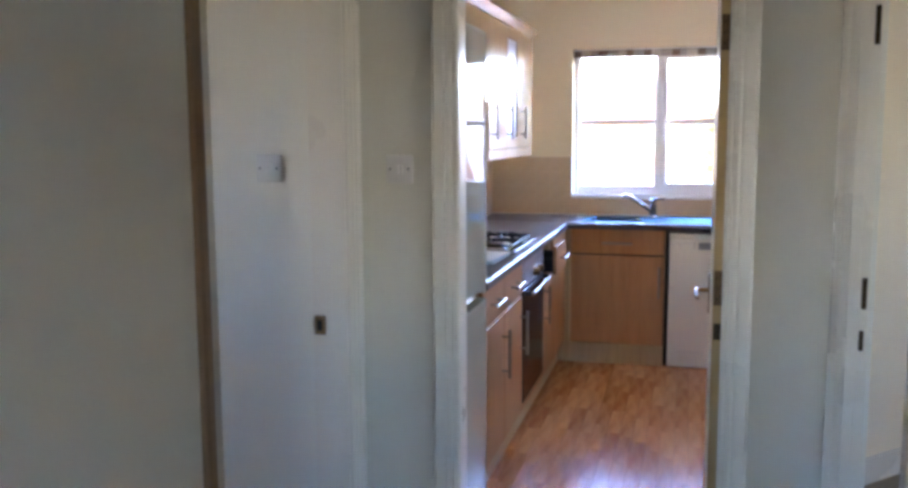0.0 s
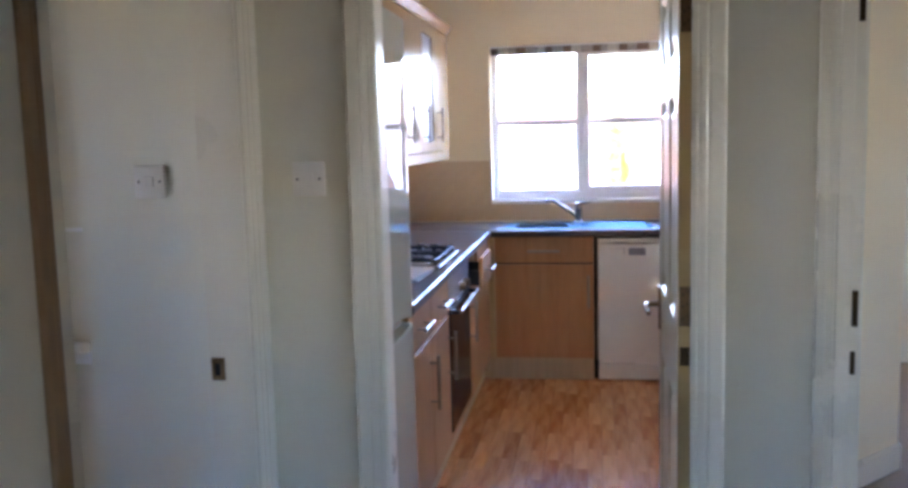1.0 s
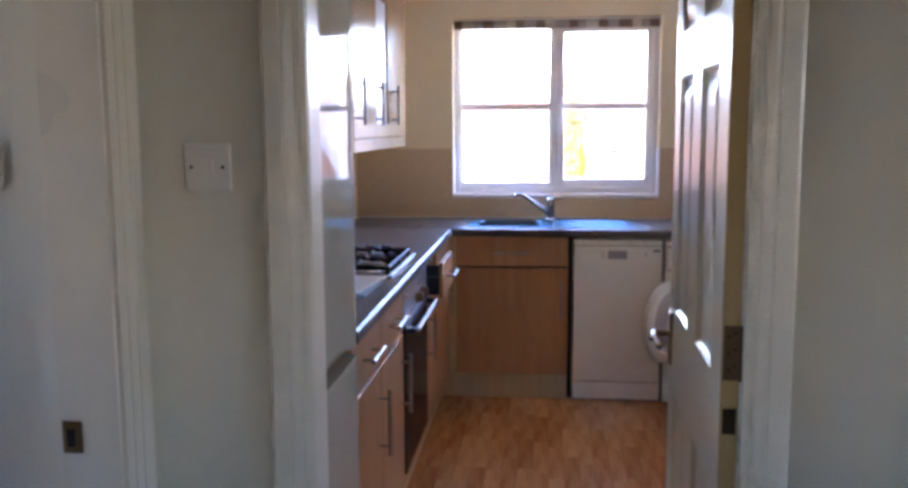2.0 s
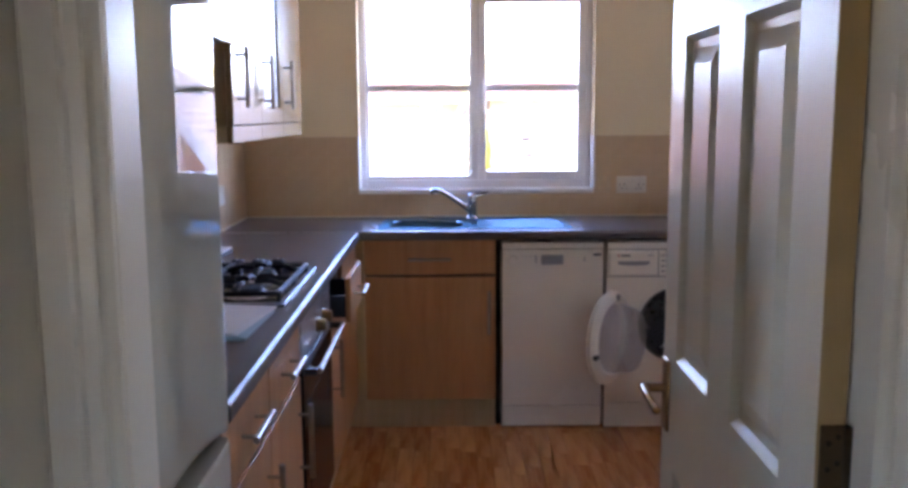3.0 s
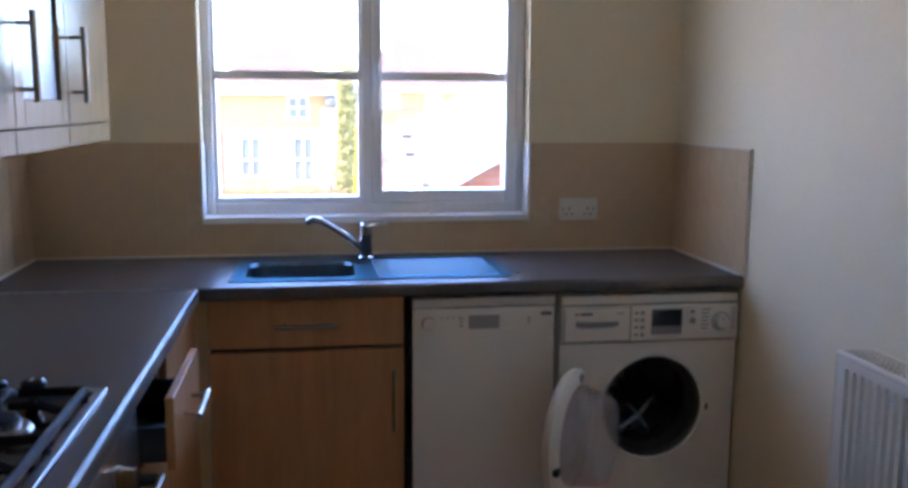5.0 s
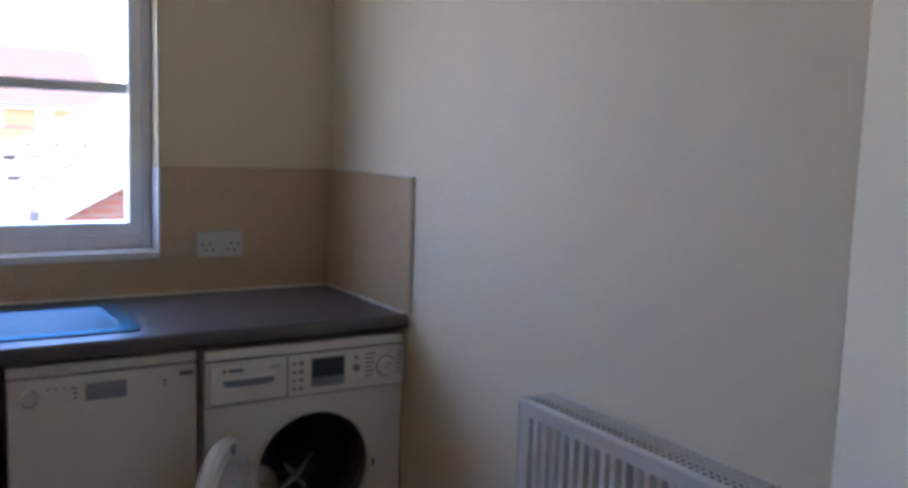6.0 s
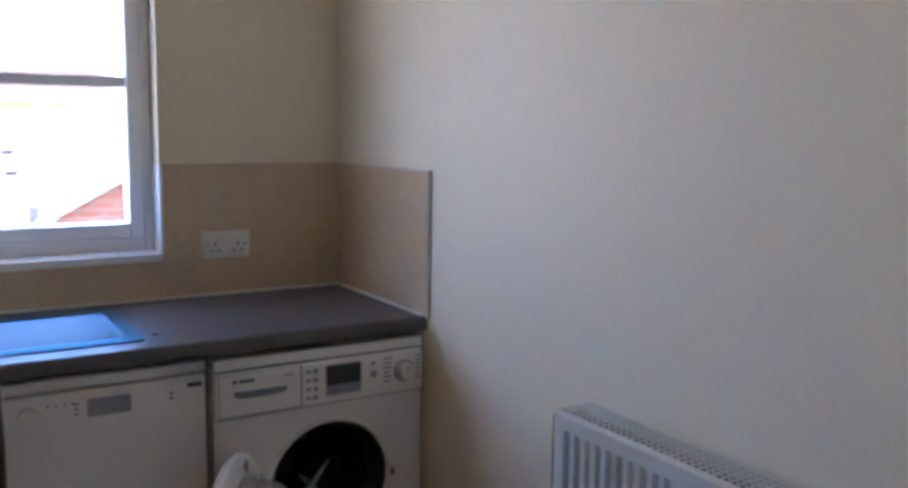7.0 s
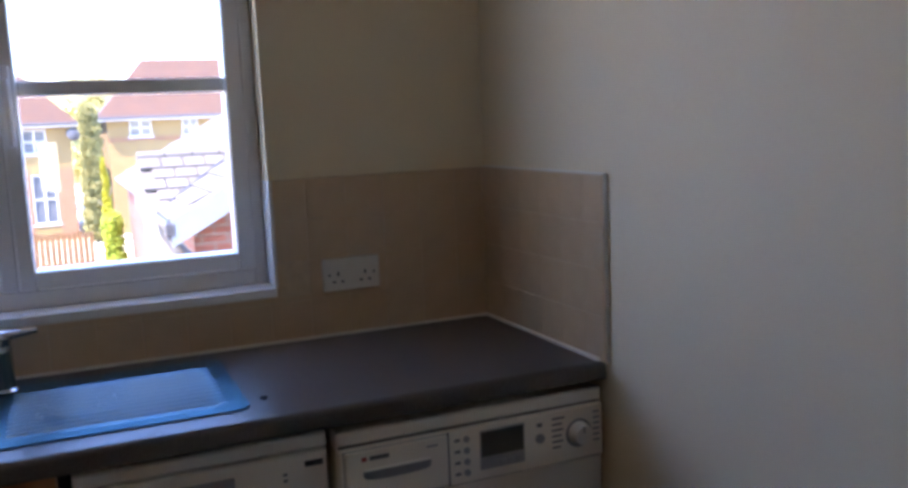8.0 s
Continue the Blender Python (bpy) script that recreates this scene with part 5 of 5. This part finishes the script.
M["brickred"] = brick_material("red_brick", (0.128, 0.041, 0.026), (0.150, 0.051, 0.032), (0.128, 0.098, 0.075), 2.0)
M["brickorange"] = brick_material("orange_brick", (0.154, 0.070, 0.035), (0.175, 0.084, 0.042), (0.133, 0.098, 0.070), 2.0)
M["brickbuff"] = brick_material("buff_brick", (0.155, 0.104, 0.036), (0.172, 0.118, 0.044), (0.14, 0.11, 0.07), 2.0)
M["rooftile"] = paint("terracotta_tile", (0.062, 0.032, 0.020), 0.85, big=2.0, fine=8, amount=0.2, bump=0.3, dist=0.02)
M["greytile"] = paint("weathered_tile", (0.075, 0.068, 0.058), 0.7, big=2.0, fine=8, amount=0.25, bump=0.3, dist=0.02)
M["render"] = paint("pale_render", (0.260, 0.240, 0.208), 0.9, big=2.0, fine=30, amount=0.08, bump=0.3)
M["fascia"] = paint("white_fascia", (0.270, 0.270, 0.262), 0.5, amount=0.04)
M["bargeboard"] = paint("bargeboard_paint", (0.12, 0.14, 0.155), 0.5, amount=0.04)
M["housepane"] = paint("house_window_glass", (0.06, 0.07, 0.08), 0.05, amount=0.1, bump=0.0)
# made this pale to throw sunlight up to the kitchen ceiling
M["paving"] = paint("bounce_paving", (0.55, 0.47, 0.35), 0.95, big=0.6, fine=20, amount=0.2, bump=0.4, dist=0.02)
M["tarmac"] = paint("tarmac", (0.06, 0.06, 0.06), 0.9, big=0.8, fine=60, amount=0.2, bump=0.3)
M["leafgreen"] = foliage("hedge_leaf", (0.255, 0.306, 0.043))
M["leafgold"] = foliage("golden_leaf", (0.320, 0.296, 0.024))
M["leafpale"] = foliage("spring_leaf", (0.48, 0.45, 0.20))
M["leafhedge"] = foliage("hedge_spring_leaf", (0.20, 0.19, 0.075))
M["bark"] = paint("bark", (0.10, 0.075, 0.05), 0.9, big=6, fine=40, amount=0.3, bump=0.6)
M["timber"] = paint("fence_timber", (0.085, 0.042, 0.014), 0.85, big=4, fine=40, amount=0.3)
M["garage"] = paint("orange_timber", (0.20, 0.085, 0.020), 0.6, big=4, fine=40, amount=0.15)

solid("ground", B((-400, 400, 6.9, 700, GZ - 0.2, GZ)), "paving", "paved ground below the window, pale to bounce sunlight indoors", "ground", "structure")
solid("road", B((-60, 60, 30, 36, GZ, GZ + 0.02)), "tarmac", "grey tarmac road in front of the houses", "road", "structure")
def house_window(par, x0, x1, z0, z1, y, lights=2):
    w = part("window", B((x0, x1, y - 0.03, y + 0.08, z0, z0 + 0.07), (x0, x1, y - 0.03, y + 0.08, z1 - 0.07, z1), (x0, x0 + 0.07, y - 0.03, y + 0.08, z0 + 0.07, z1 - 0.07), (x1 - 0.07, x1, y - 0.03, y + 0.08, z0 + 0.07, z1 - 0.07)), "fascia", par)
    for i in range(1, lights):
        xm = x0 + (x1 - x0) * i / lights
        part("mullion", B((xm - 0.045, xm + 0.045, y - 0.03, y + 0.08, z0 + 0.07, z1 - 0.07)), "fascia", w)
    zm = z0 + (z1 - z0) * 0.5
    part("bar", B((x0 + 0.07, x1 - 0.07, y - 0.012, y + 0.03, zm - 0.03, zm + 0.03)), "fascia", w)
    part("pane", B((x0 + 0.07, x1 - 0.07, y + 0.03, y + 0.05, z0 + 0.07, z1 - 0.07)), "housepane", w)
    part("sill", B((x0 - 0.08, x1 + 0.08, y - 0.10, y, z0 - 0.08, z0)), "fascia", w)


def house(x0, x1, y0, y1, eave, ridge, walls, windows, hip0, hip1, label, openings=()):
    """Walls with holes for the windows, a tiled roof whose ends are hipped (or gabled where hip is 0)."""
    par = thing("house", ((x0 + x1) / 2, (y0 + y1) / 2, GZ), label, "house", "houses")
    xs = sorted({x0, x1, *[v for w in windows for v in w[:2]]})
    zs = sorted({GZ, eave, *[v for w in windows for v in w[2:4]]})
    bm = bmesh.new()
    for a, b in zip(xs, xs[1:]):
        for c, d in zip(zs, zs[1:]):
            mx, mz = (a + b) / 2, (c + d) / 2
            if not any(w[0] < mx < w[1] and w[2] < mz < w[3] for w in windows):
                box(bm, a, b, y0, y0 + 0.25, c, d)
    box(bm, x0, x0 + 0.25, y0 + 0.25, y1, GZ, eave)
    box(bm, x1 - 0.25, x1, y0 + 0.25, y1, GZ, eave)
    box(bm, x0 + 0.25, x1 - 0.25, y1 - 0.25, y1, GZ, eave)
    part("wall", bm, walls, par)
    for w in windows:
        house_window(par, w[0], w[1], w[2], w[3], y0 + 0.05, w[4])
    o = 0.35
    ym = (y0 + y1) / 2
    bm = bmesh.new()
    c = [bm.verts.new(p) for p in ((x0 - o, y0 - o, eave), (x1 + o, y0 - o, eave), (x1 + o, y1 + o, eave), (x0 - o, y1 + o, eave))]
    r = [bm.verts.new((x0 - o + hip0, ym, ridge)), bm.verts.new((x1 + o - hip1, ym, ridge))]
    for f in ((c[0], c[1], r[1], r[0]), (c[1], c[2], r[1]), (c[2], c[3], r[0], r[1]), (c[3], c[0], r[0])):
        bm.faces.new(f)
    bm.faces.new(c[::-1])
    rf = part("roof", bm, "rooftile", par)
    bm = bmesh.new()
    n = 24
    for i in range(n):
        s0 = i / n
        y = y0 - o + (ym - y0 + o) * s0
        z = eave + (ridge - eave) * s0
        a, b = x0 - o + hip0 * s0, x1 + o - hip1 * s0
        box(bm, a, b, y - 0.02, y + 0.05, z - 0.01, z + 0.03)
    part("tile_course", bm, "rooftile", rf)
    part("gutter", B((x0 - o, x1 + o, y0 - o - 0.10, y0 - o, eave - 0.10, eave + 0.02, 0.03)), "darkplastic", par)
    part("fascia_board", B((x0 - o, x1 + o, y0 - o, y0 - o + 0.03, eave - 0.18, eave - 0.002)), "fascia", par)
    part("soffit", B((x0 - o, x1 + o, y0 - o + 0.03, y0, eave - 0.18, eave - 0.15)), "fascia", par)
    return par


HY = 44.8
h1 = house(-4.70, 0.30, HY, HY + 8, 2.10, 4.35, "brickbuff", [(-1.55, -0.62, 0.85, 1.85, 2), (-3.7, -2.75, -2.05, 0.0, 2), (-1.35, -0.40, -2.05, 0.0, 2)], 2.2, 2.2, "two-storey buff brick house with terracotta tiled roof")
part("brick_storey", B((-4.7, -3.72, HY - 0.015, HY, GZ, 0.25), (-2.73, -1.37, HY - 0.015, HY, GZ, 0.25), (-0.38, 0.30, HY - 0.015, HY, GZ, 0.25)), "brickorange", h1, "orange brick lower storey")
part("downpipe", R(((-4.62, HY - 0.06, GZ), (-4.62, HY - 0.06, 2.0), 0.06, 10)), "fascia", h1)
part("boarding", B((-4.0, -2.2, HY - 2.3, HY - 2.2, GZ, GZ + 1.2)), "garage", h1, "low orange timber boarding")
house(-11.5, -4.76, HY + 0.6, HY + 9, 2.15, 4.40, "brickred", [(-8.6, -7.6, 0.95, 1.9, 2), (-6.9, -5.9, -1.8, -0.6, 2), (-10.6, -9.6, 0.95, 1.9, 2)], 2.2, 2.2, "two-storey red brick house with tiled roof")
h2 = house(1.75, 7.6, HY, HY + 8, 2.25, 4.95, "brickbuff", [(2.64, 3.56, 1.40, 2.12, 2), (4.80, 5.50, 1.36, 2.12, 2), (2.5, 3.6, -1.9, -0.6, 2), (4.7, 5.8, -1.9, -0.6, 2)], 2.3, 0.4, "two-storey buff brick house with hipped tiled roof")
part("brick_band", B((1.75, 7.6, HY - 0.012, HY, 1.22, 1.34)), "brickred", h2, "red brick band")
bx = thing("satellite_dish", (0.45, HY - 0.3, 1.62), "dark satellite dish on a house wall", "satellite dish")
bm = bmesh.new()
lathe(bm, [(0, 0.03), (0.15, 0.02), (0.29, -0.05), (0.29, -0.03), (0.15, 0.05), (0, 0.06)], Matrix.Translation((0.45, HY - 0.35, 1.62)) @ Matrix.Rotation(radians(80), 4, "X"), 20)
part("dish", bm, "darkplastic", bx)
part("arm", R(((0.30, HY, 1.55), (0.45, HY - 0.33, 1.62), 0.025, 8)), "darkplastic", bx)

# garage with its gable towards the window and a low side wing whose tiled slope faces the window too
GX_, GY_, GE, PITCH = 0.80, 12.0, 0.64, 0.55
GXR = 6.2
xm = (GX_ + GXR) / 2
GR = GE + PITCH * (xm - GX_)
WGX, WGY, WGD = 0.67, 13.1, 0.90          # the wing's left verge, its eave and the depth of its slope
gar = thing("garage_building", (3.6, 16, GZ), "red brick garage with tiled roofs and white bargeboards", "garage", "houses")
bm = bmesh.new()
pts = [(GX_ + 0.15, GZ), (GXR - 0.15, GZ), (GXR - 0.15, GE - 0.05), (xm, GR - 0.08), (GX_ + 0.15, GE - 0.05)]
extrude(bm, [(x, 0, z) for x, z in pts], (0, GY_ + 0.12, 0), (0, GY_ + 8.9, 0))
part("wall", bm, "brickred", gar)
part("wing_wall", B((WGX + 0.08, GX_ + 0.148, WGY + 0.15, WGY + 2 * WGD - 0.15, GZ, GE)), "render", gar, "pale rendered side wall")


def tiles(bm, base, along, up, rows, cols, w, h, thick):
    """Overlapping roof tiles: rows upwards from the eave, every second row shifted by half a tile."""
    nrm = Vector(along).cross(Vector(up)).normalized()
    if nrm.z < 0:
        nrm = -nrm
    a, u = Vector(along).normalized(), Vector(up).normalized()
    for r in range(rows):
        for c in range(cols):
            p = Vector(base) + u * (r * h) + a * (c * w + (0.5 * w if r % 2 else 0.0))
            q = [p + a * dx + u * dy + nrm * dn for dx in (0.006, w - 0.006) for dy, dn in ((-0.03, thick), (h, 0.002), (h, 0.012), (-0.03, thick + 0.028))]
            vs = [bm.verts.new(v) for v in q]
            for f in ((0, 1, 2, 3), (7, 6, 5, 4), (0, 4, 5, 1), (1, 5, 6, 2), (2, 6, 7, 3), (3, 7, 4, 0)):
                bm.faces.new([vs[k] for k in f])


bm = bmesh.new()
for k, xe in ((1, GX_), (-1, GXR)):
    extrude(bm, [(xe, 0, GE), (xm, 0, GR), (xm, 0, GR + 0.08), (xe - k * 0.02, 0, GE + 0.07)], (0, GY_, 0), (0, GY_ + 9, 0))
rf = part("roof", bm, "greytile", gar)
bm = bmesh.new()
tiles(bm, (GX_ - 0.02, GY_ + 0.02, GE + 0.07), (0, 1, 0), (1, 0, PITCH), 14, 26, 0.33, 0.215, 0.004)
part("tile_course", bm, "greytile", rf)
bm = bmesh.new()
wz = GE + 0.06
top = wz + PITCH * WGD
extrude(bm, [(0, WGY, wz), (0, WGY + WGD, top), (0, WGY + 2 * WGD, wz), (0, WGY + 2 * WGD, wz - 0.06), (0, WGY, wz - 0.06)], (WGX, 0, 0), (GX_ + 1.0, 0, 0))
wr = part("wing_roof", bm, "greytile", gar)
bm = bmesh.new()
tiles(bm, (WGX, WGY - 0.02, wz + 0.004), (1, 0, 0), (0, 1, PITCH), 5, 5, 0.22, 0.202, 0.004)
part("tile_course", bm, "greytile", wr)
bm = bmesh.new()
for c in range(4):
    rod(bm, (WGX + 0.28 * c, WGY + WGD, top + 0.010), (WGX + 0.28 * c + 0.27, WGY + WGD, top + 0.014), 0.06, 10)
part("ridge_tile", bm, "greytile", wr)
bm = bmesh.new()
rod(bm, (GX_ + 0.08, WGY + 0.02, GE + 0.15), (GX_ + 0.98, WGY + 0.92, GE + 0.155 + PITCH * 0.90), 0.022, 8)
part("valley_lead", bm, "darkplastic", wr, "dark lead valley")
bm = bmesh.new()
for k, xe in ((1, GX_), (-1, GXR)):
    extrude(bm, [(xe - k * 0.05, 0, GE - 0.16), (xm, 0, GR - 0.13), (xm, 0, GR + 0.10), (xe - k * 0.05, 0, GE + 0.075)], (0, GY_ - 0.05, 0), (0, GY_, 0))
part("bargeboard", bm, "bargeboard", gar, "white bargeboard")
bm = bmesh.new()
rod(bm, (GX_ - 0.06, GY_ - 0.02, GE + 0.02), (GX_ - 0.06, WGY - 0.05, GE + 0.02), 0.045, 10)
box(bm, GX_ - 0.10, GX_ - 0.02, GY_ - 0.06, GY_ + 0.02, GE - 0.06, GE + 0.05, 0.01)
rod(bm, (GX_ - 0.06, GY_ - 0.02, GE - 0.06), (GX_ + 0.17, GY_ + 0.06, GE - 0.34), 0.032, 8)
rod(bm, (GX_ + 0.17, GY_ + 0.06, GE - 0.33), (GX_ + 0.17, GY_ + 0.06, GZ), 0.032, 8)
part("gutter", bm, "darkplastic", gar, "dark gutter end and downpipe")
part("wing_gutter", B((WGX - 0.05, GX_ - 0.06, WGY - 0.10, WGY - 0.02, wz - 0.07, wz + 0.02, 0.02)), "fascia", gar)


def leaf_cloud(bm, centres, count, size):
    """Many small tilted leaf pairs scattered through blobs given as (centre, radii)."""
    for _ in range(count):
        c, r = random.choice(centres)
        while True:
            u = Vector((random.uniform(-1, 1), random.uniform(-1, 1), random.uniform(-1, 1)))
            if 0.3 < u.length < 1:
                break
        k = 1.0 + 0.22 * noise.noise(Vector((u.x * 3, u.y * 3, u.z * 3)) + Vector(c))
        p = Vector(c) + Vector((u.x * r[0], u.y * r[1], u.z * r[2])) * k
        a = Vector((random.uniform(-1, 1), random.uniform(-1, 1), random.uniform(-1, 1))).normalized() * size * random.uniform(0.6, 1.3)
        b = a.orthogonal().normalized() * size * random.uniform(0.4, 0.8)
        vs = [bm.verts.new(p + q) for q in (-a, b, a, -b)]
        bm.faces.new(vs)


def tree(x, y, h, w, leaf, count, size, label, conifer=False, name="tree", taper=0.88):
    par = thing(name, (x, y, GZ), label, {"tree": "tree", "hedge": "hedge"}.get(name, "shrub"), "")
    bm = bmesh.new()
    rod(bm, (x, y, GZ), (x + 0.05, y, GZ + h * 0.7), 0.05 + h * 0.015, 8, 0.03)
    for i in range(6):
        a = i * 2.4
        z = GZ + h * (0.25 + 0.09 * i)
        rod(bm, (x, y, z), (x + math.cos(a) * w * 0.35, y + math.sin(a) * w * 0.35, z + h * 0.12), 0.04, 6, 0.012)
    part("trunk", bm, "bark", par)
    cs = []
    if conifer:
        for i in range(9):
            s = i / 8
            rr = w / 2 * (1 - taper * s)
            cs.append(((x + random.uniform(-0.05, 0.05), y, GZ + h * (0.10 + 0.86 * s)), (rr, rr, h * 0.09)))
    else:
        for i in range(11):
            a, rr = i * 2.4, w * 0.28 * (i % 4) / 3
            cs.append(((x + math.cos(a) * rr, y + math.sin(a) * rr, GZ + h * (0.22 + 0.068 * i)), (w * 0.28, w * 0.28, h * 0.13)))
    bm = bmesh.new()
    leaf_cloud(bm, cs, count, size)
    part("crown", bm, leaf, par)
    return par


random.seed(4)
tree(0.61, 20.5, 2.80, 0.46, "leafgreen", 6000, 0.035, "bright green clipped upright bush", True, "bush", 0.18)
tree(0.92, 30.0, 3.45, 0.52, "leafgold", 5000, 0.06, "narrow golden yellow conifer", True)
for i, (x, y, h, w) in enumerate(((1.6, 72, 8.6, 7.5), (6.0, 78, 8.8, 7.0), (-3.0, 62, 7.6, 7.5), (-9.0, 60, 7.4, 7.0), (9.5, 64, 7.6, 6.5))):
    tree(x, y, h, w, "leafpale", 14000, 0.17, "tall pale green tree behind the houses")
tree(1.00, 42.6, 5.3, 1.15, "leafhedge", 14000, 0.07, "tall pale green hedge between the houses", True, "hedge", 0.35)
fence = thing("garden_fence", (0.2, 24, GZ), "brown timber garden fence with upright boards", "fence")
for i in range(56):
    x = -6.0 + i * 0.115
    part("board", B((x, x + 0.105, 26.0, 26.02, GZ, GZ + 2.08 + 0.03 * math.sin(i * 1.7))), "timber", fence)
part("rail", B((-6, 0.43, 26.02, 26.06, GZ + 0.4, GZ + 0.48), (-6, 0.43, 26.02, 26.06, GZ + 1.3, GZ + 1.38)), "timber", fence)

# ---------------------------------------------------------------- floor staves and wall tiles
bm = bmesh.new()
SW, SL = 0.0655, 0.365
box(bm, 0, SW - 0.0006, 0, SL - 0.0008, 0, 0.008, 0.0005)
stave = finish("stave", bm, "stave", smooth=False)
random.seed(11)
x = -0.775
while x < RIGHT - 0.02:
    y = S0 + 0.03 - random.uniform(0, SL)
    while y < 5.83:
        y0, y1 = max(y, S0 + 0.03), min(y + SL, 5.83)
        if x > 0.21:                      # the splayed wall cuts the floor off
            y0 = max(y0, 3.53 + max(0.0, x + SW - 0.30) * 1.03)
        if y1 - y0 > 0.03:
            ob = new("stave", stave)
            ob.location = (x, y0, -0.008)
            ob.scale = (min(1.0, (RIGHT - x) / SW), (y1 - y0) / SL, 1)
            ob.parent = kfloor
        y += SL
    x += SW

TP = 0.1002
bm = bmesh.new()
box(bm, 0, TP - 0.0026, 0, 0.007, 0, TP - 0.0026, 0.0008)
tile = finish("tile", bm, "tile", smooth=False)
splash_n = solid("splashback_north", B((LEFT, WX0 - 0.006, FAR - 0.0103, FAR - 0.0005, WT1, 1.312), (WX1 + 0.006, RIGHT, FAR - 0.0103, FAR - 0.0005, WT1, 1.312), (WX0 - 0.006, WX1 + 0.006, FAR - 0.0103, FAR - 0.0005, WT1, WZ0 - 0.02)), "grout", "square beige glazed tiles with pale grout behind the sink", "wall tiles", "structure")
splash_e = solid("splashback_east", B((RIGHT - 0.0103, RIGHT - 0.0005, 5.722, FAR - 0.004, WT1, 1.312)), "grout", "square beige glazed tiles at the worktop end", "wall tiles", "structure")
splash_w = solid("splashback_west", B((LEFT + 0.0005, LEFT + 0.0103, 3.405, FAR - 0.004, WT1, 1.335)), "grout", "square beige glazed tiles behind the hob", "wall tiles", "structure")
solid("tile_trim", B((RIGHT - 0.0095, RIGHT - 0.0005, 5.7185, 5.7215, WT1, 1.316, 0.001), (RIGHT - 0.0095, RIGHT - 0.0005, 5.7215, FAR - 0.012, 1.3125, 1.316)), "plastic", "thin white plastic tile edge trim", "trim", "structure")


def lay(parent, m, u0, u1, first, cuts, rows_n):
    """Rows of tiles from u0 to u1; first: where a joint falls; cuts: spans left free for rows from a given one up."""
    k0 = math.floor((u0 - first) / TP)
    k = k0
    while first + k * TP < u1 - 0.004:
        a, b = max(u0, first + k * TP), min(u1, first + (k + 1) * TP)
        for r in range(rows_n):
            z0 = WT1 + r * TP
            z1 = min(z0 + TP, 1.312)
            spans = [(a, b)]
            for c0, c1, zc in cuts:
                if z1 > zc + 0.004:
                    if z0 < zc - 0.01 and a < c1 and b > c0:
                        z1 = zc
                        continue
                    spans = [(p, q) for s in spans for p, q in ((s[0], min(s[1], c0)), (max(s[0], c1), s[1])) if q - p > 0.006]
            for p, q in spans:
                ob = new("tile", tile)
                ob.matrix_local = m(p, z0) @ Matrix.Diagonal((((q - p) - 0.0026) / (TP - 0.0026), 1, ((z1 - z0) - 0.0026) / (TP - 0.0026), 1))
                ob.parent = parent
        k += 1


lay(splash_n, lambda u, z: Matrix.Translation((u, FAR - 0.011, z + 0.001)), LEFT + 0.011, RIGHT - 0.011, 0.1120, [(WX0 - 0.006, WX1 + 0.006, WZ0 - 0.02)], 4)
lay(splash_e, lambda u, z: Matrix.Translation((RIGHT - 0.004, u, z + 0.001)) @ Matrix.Rotation(radians(90), 4, "Z"), 5.722, FAR - 0.011, FAR - 0.011, [], 4)
lay(splash_w, lambda u, z: Matrix.Translation((LEFT + 0.011, u, z + 0.001)) @ Matrix.Rotation(radians(90), 4, "Z"), 3.41, FAR - 0.011, FAR - 0.011, [], 4)
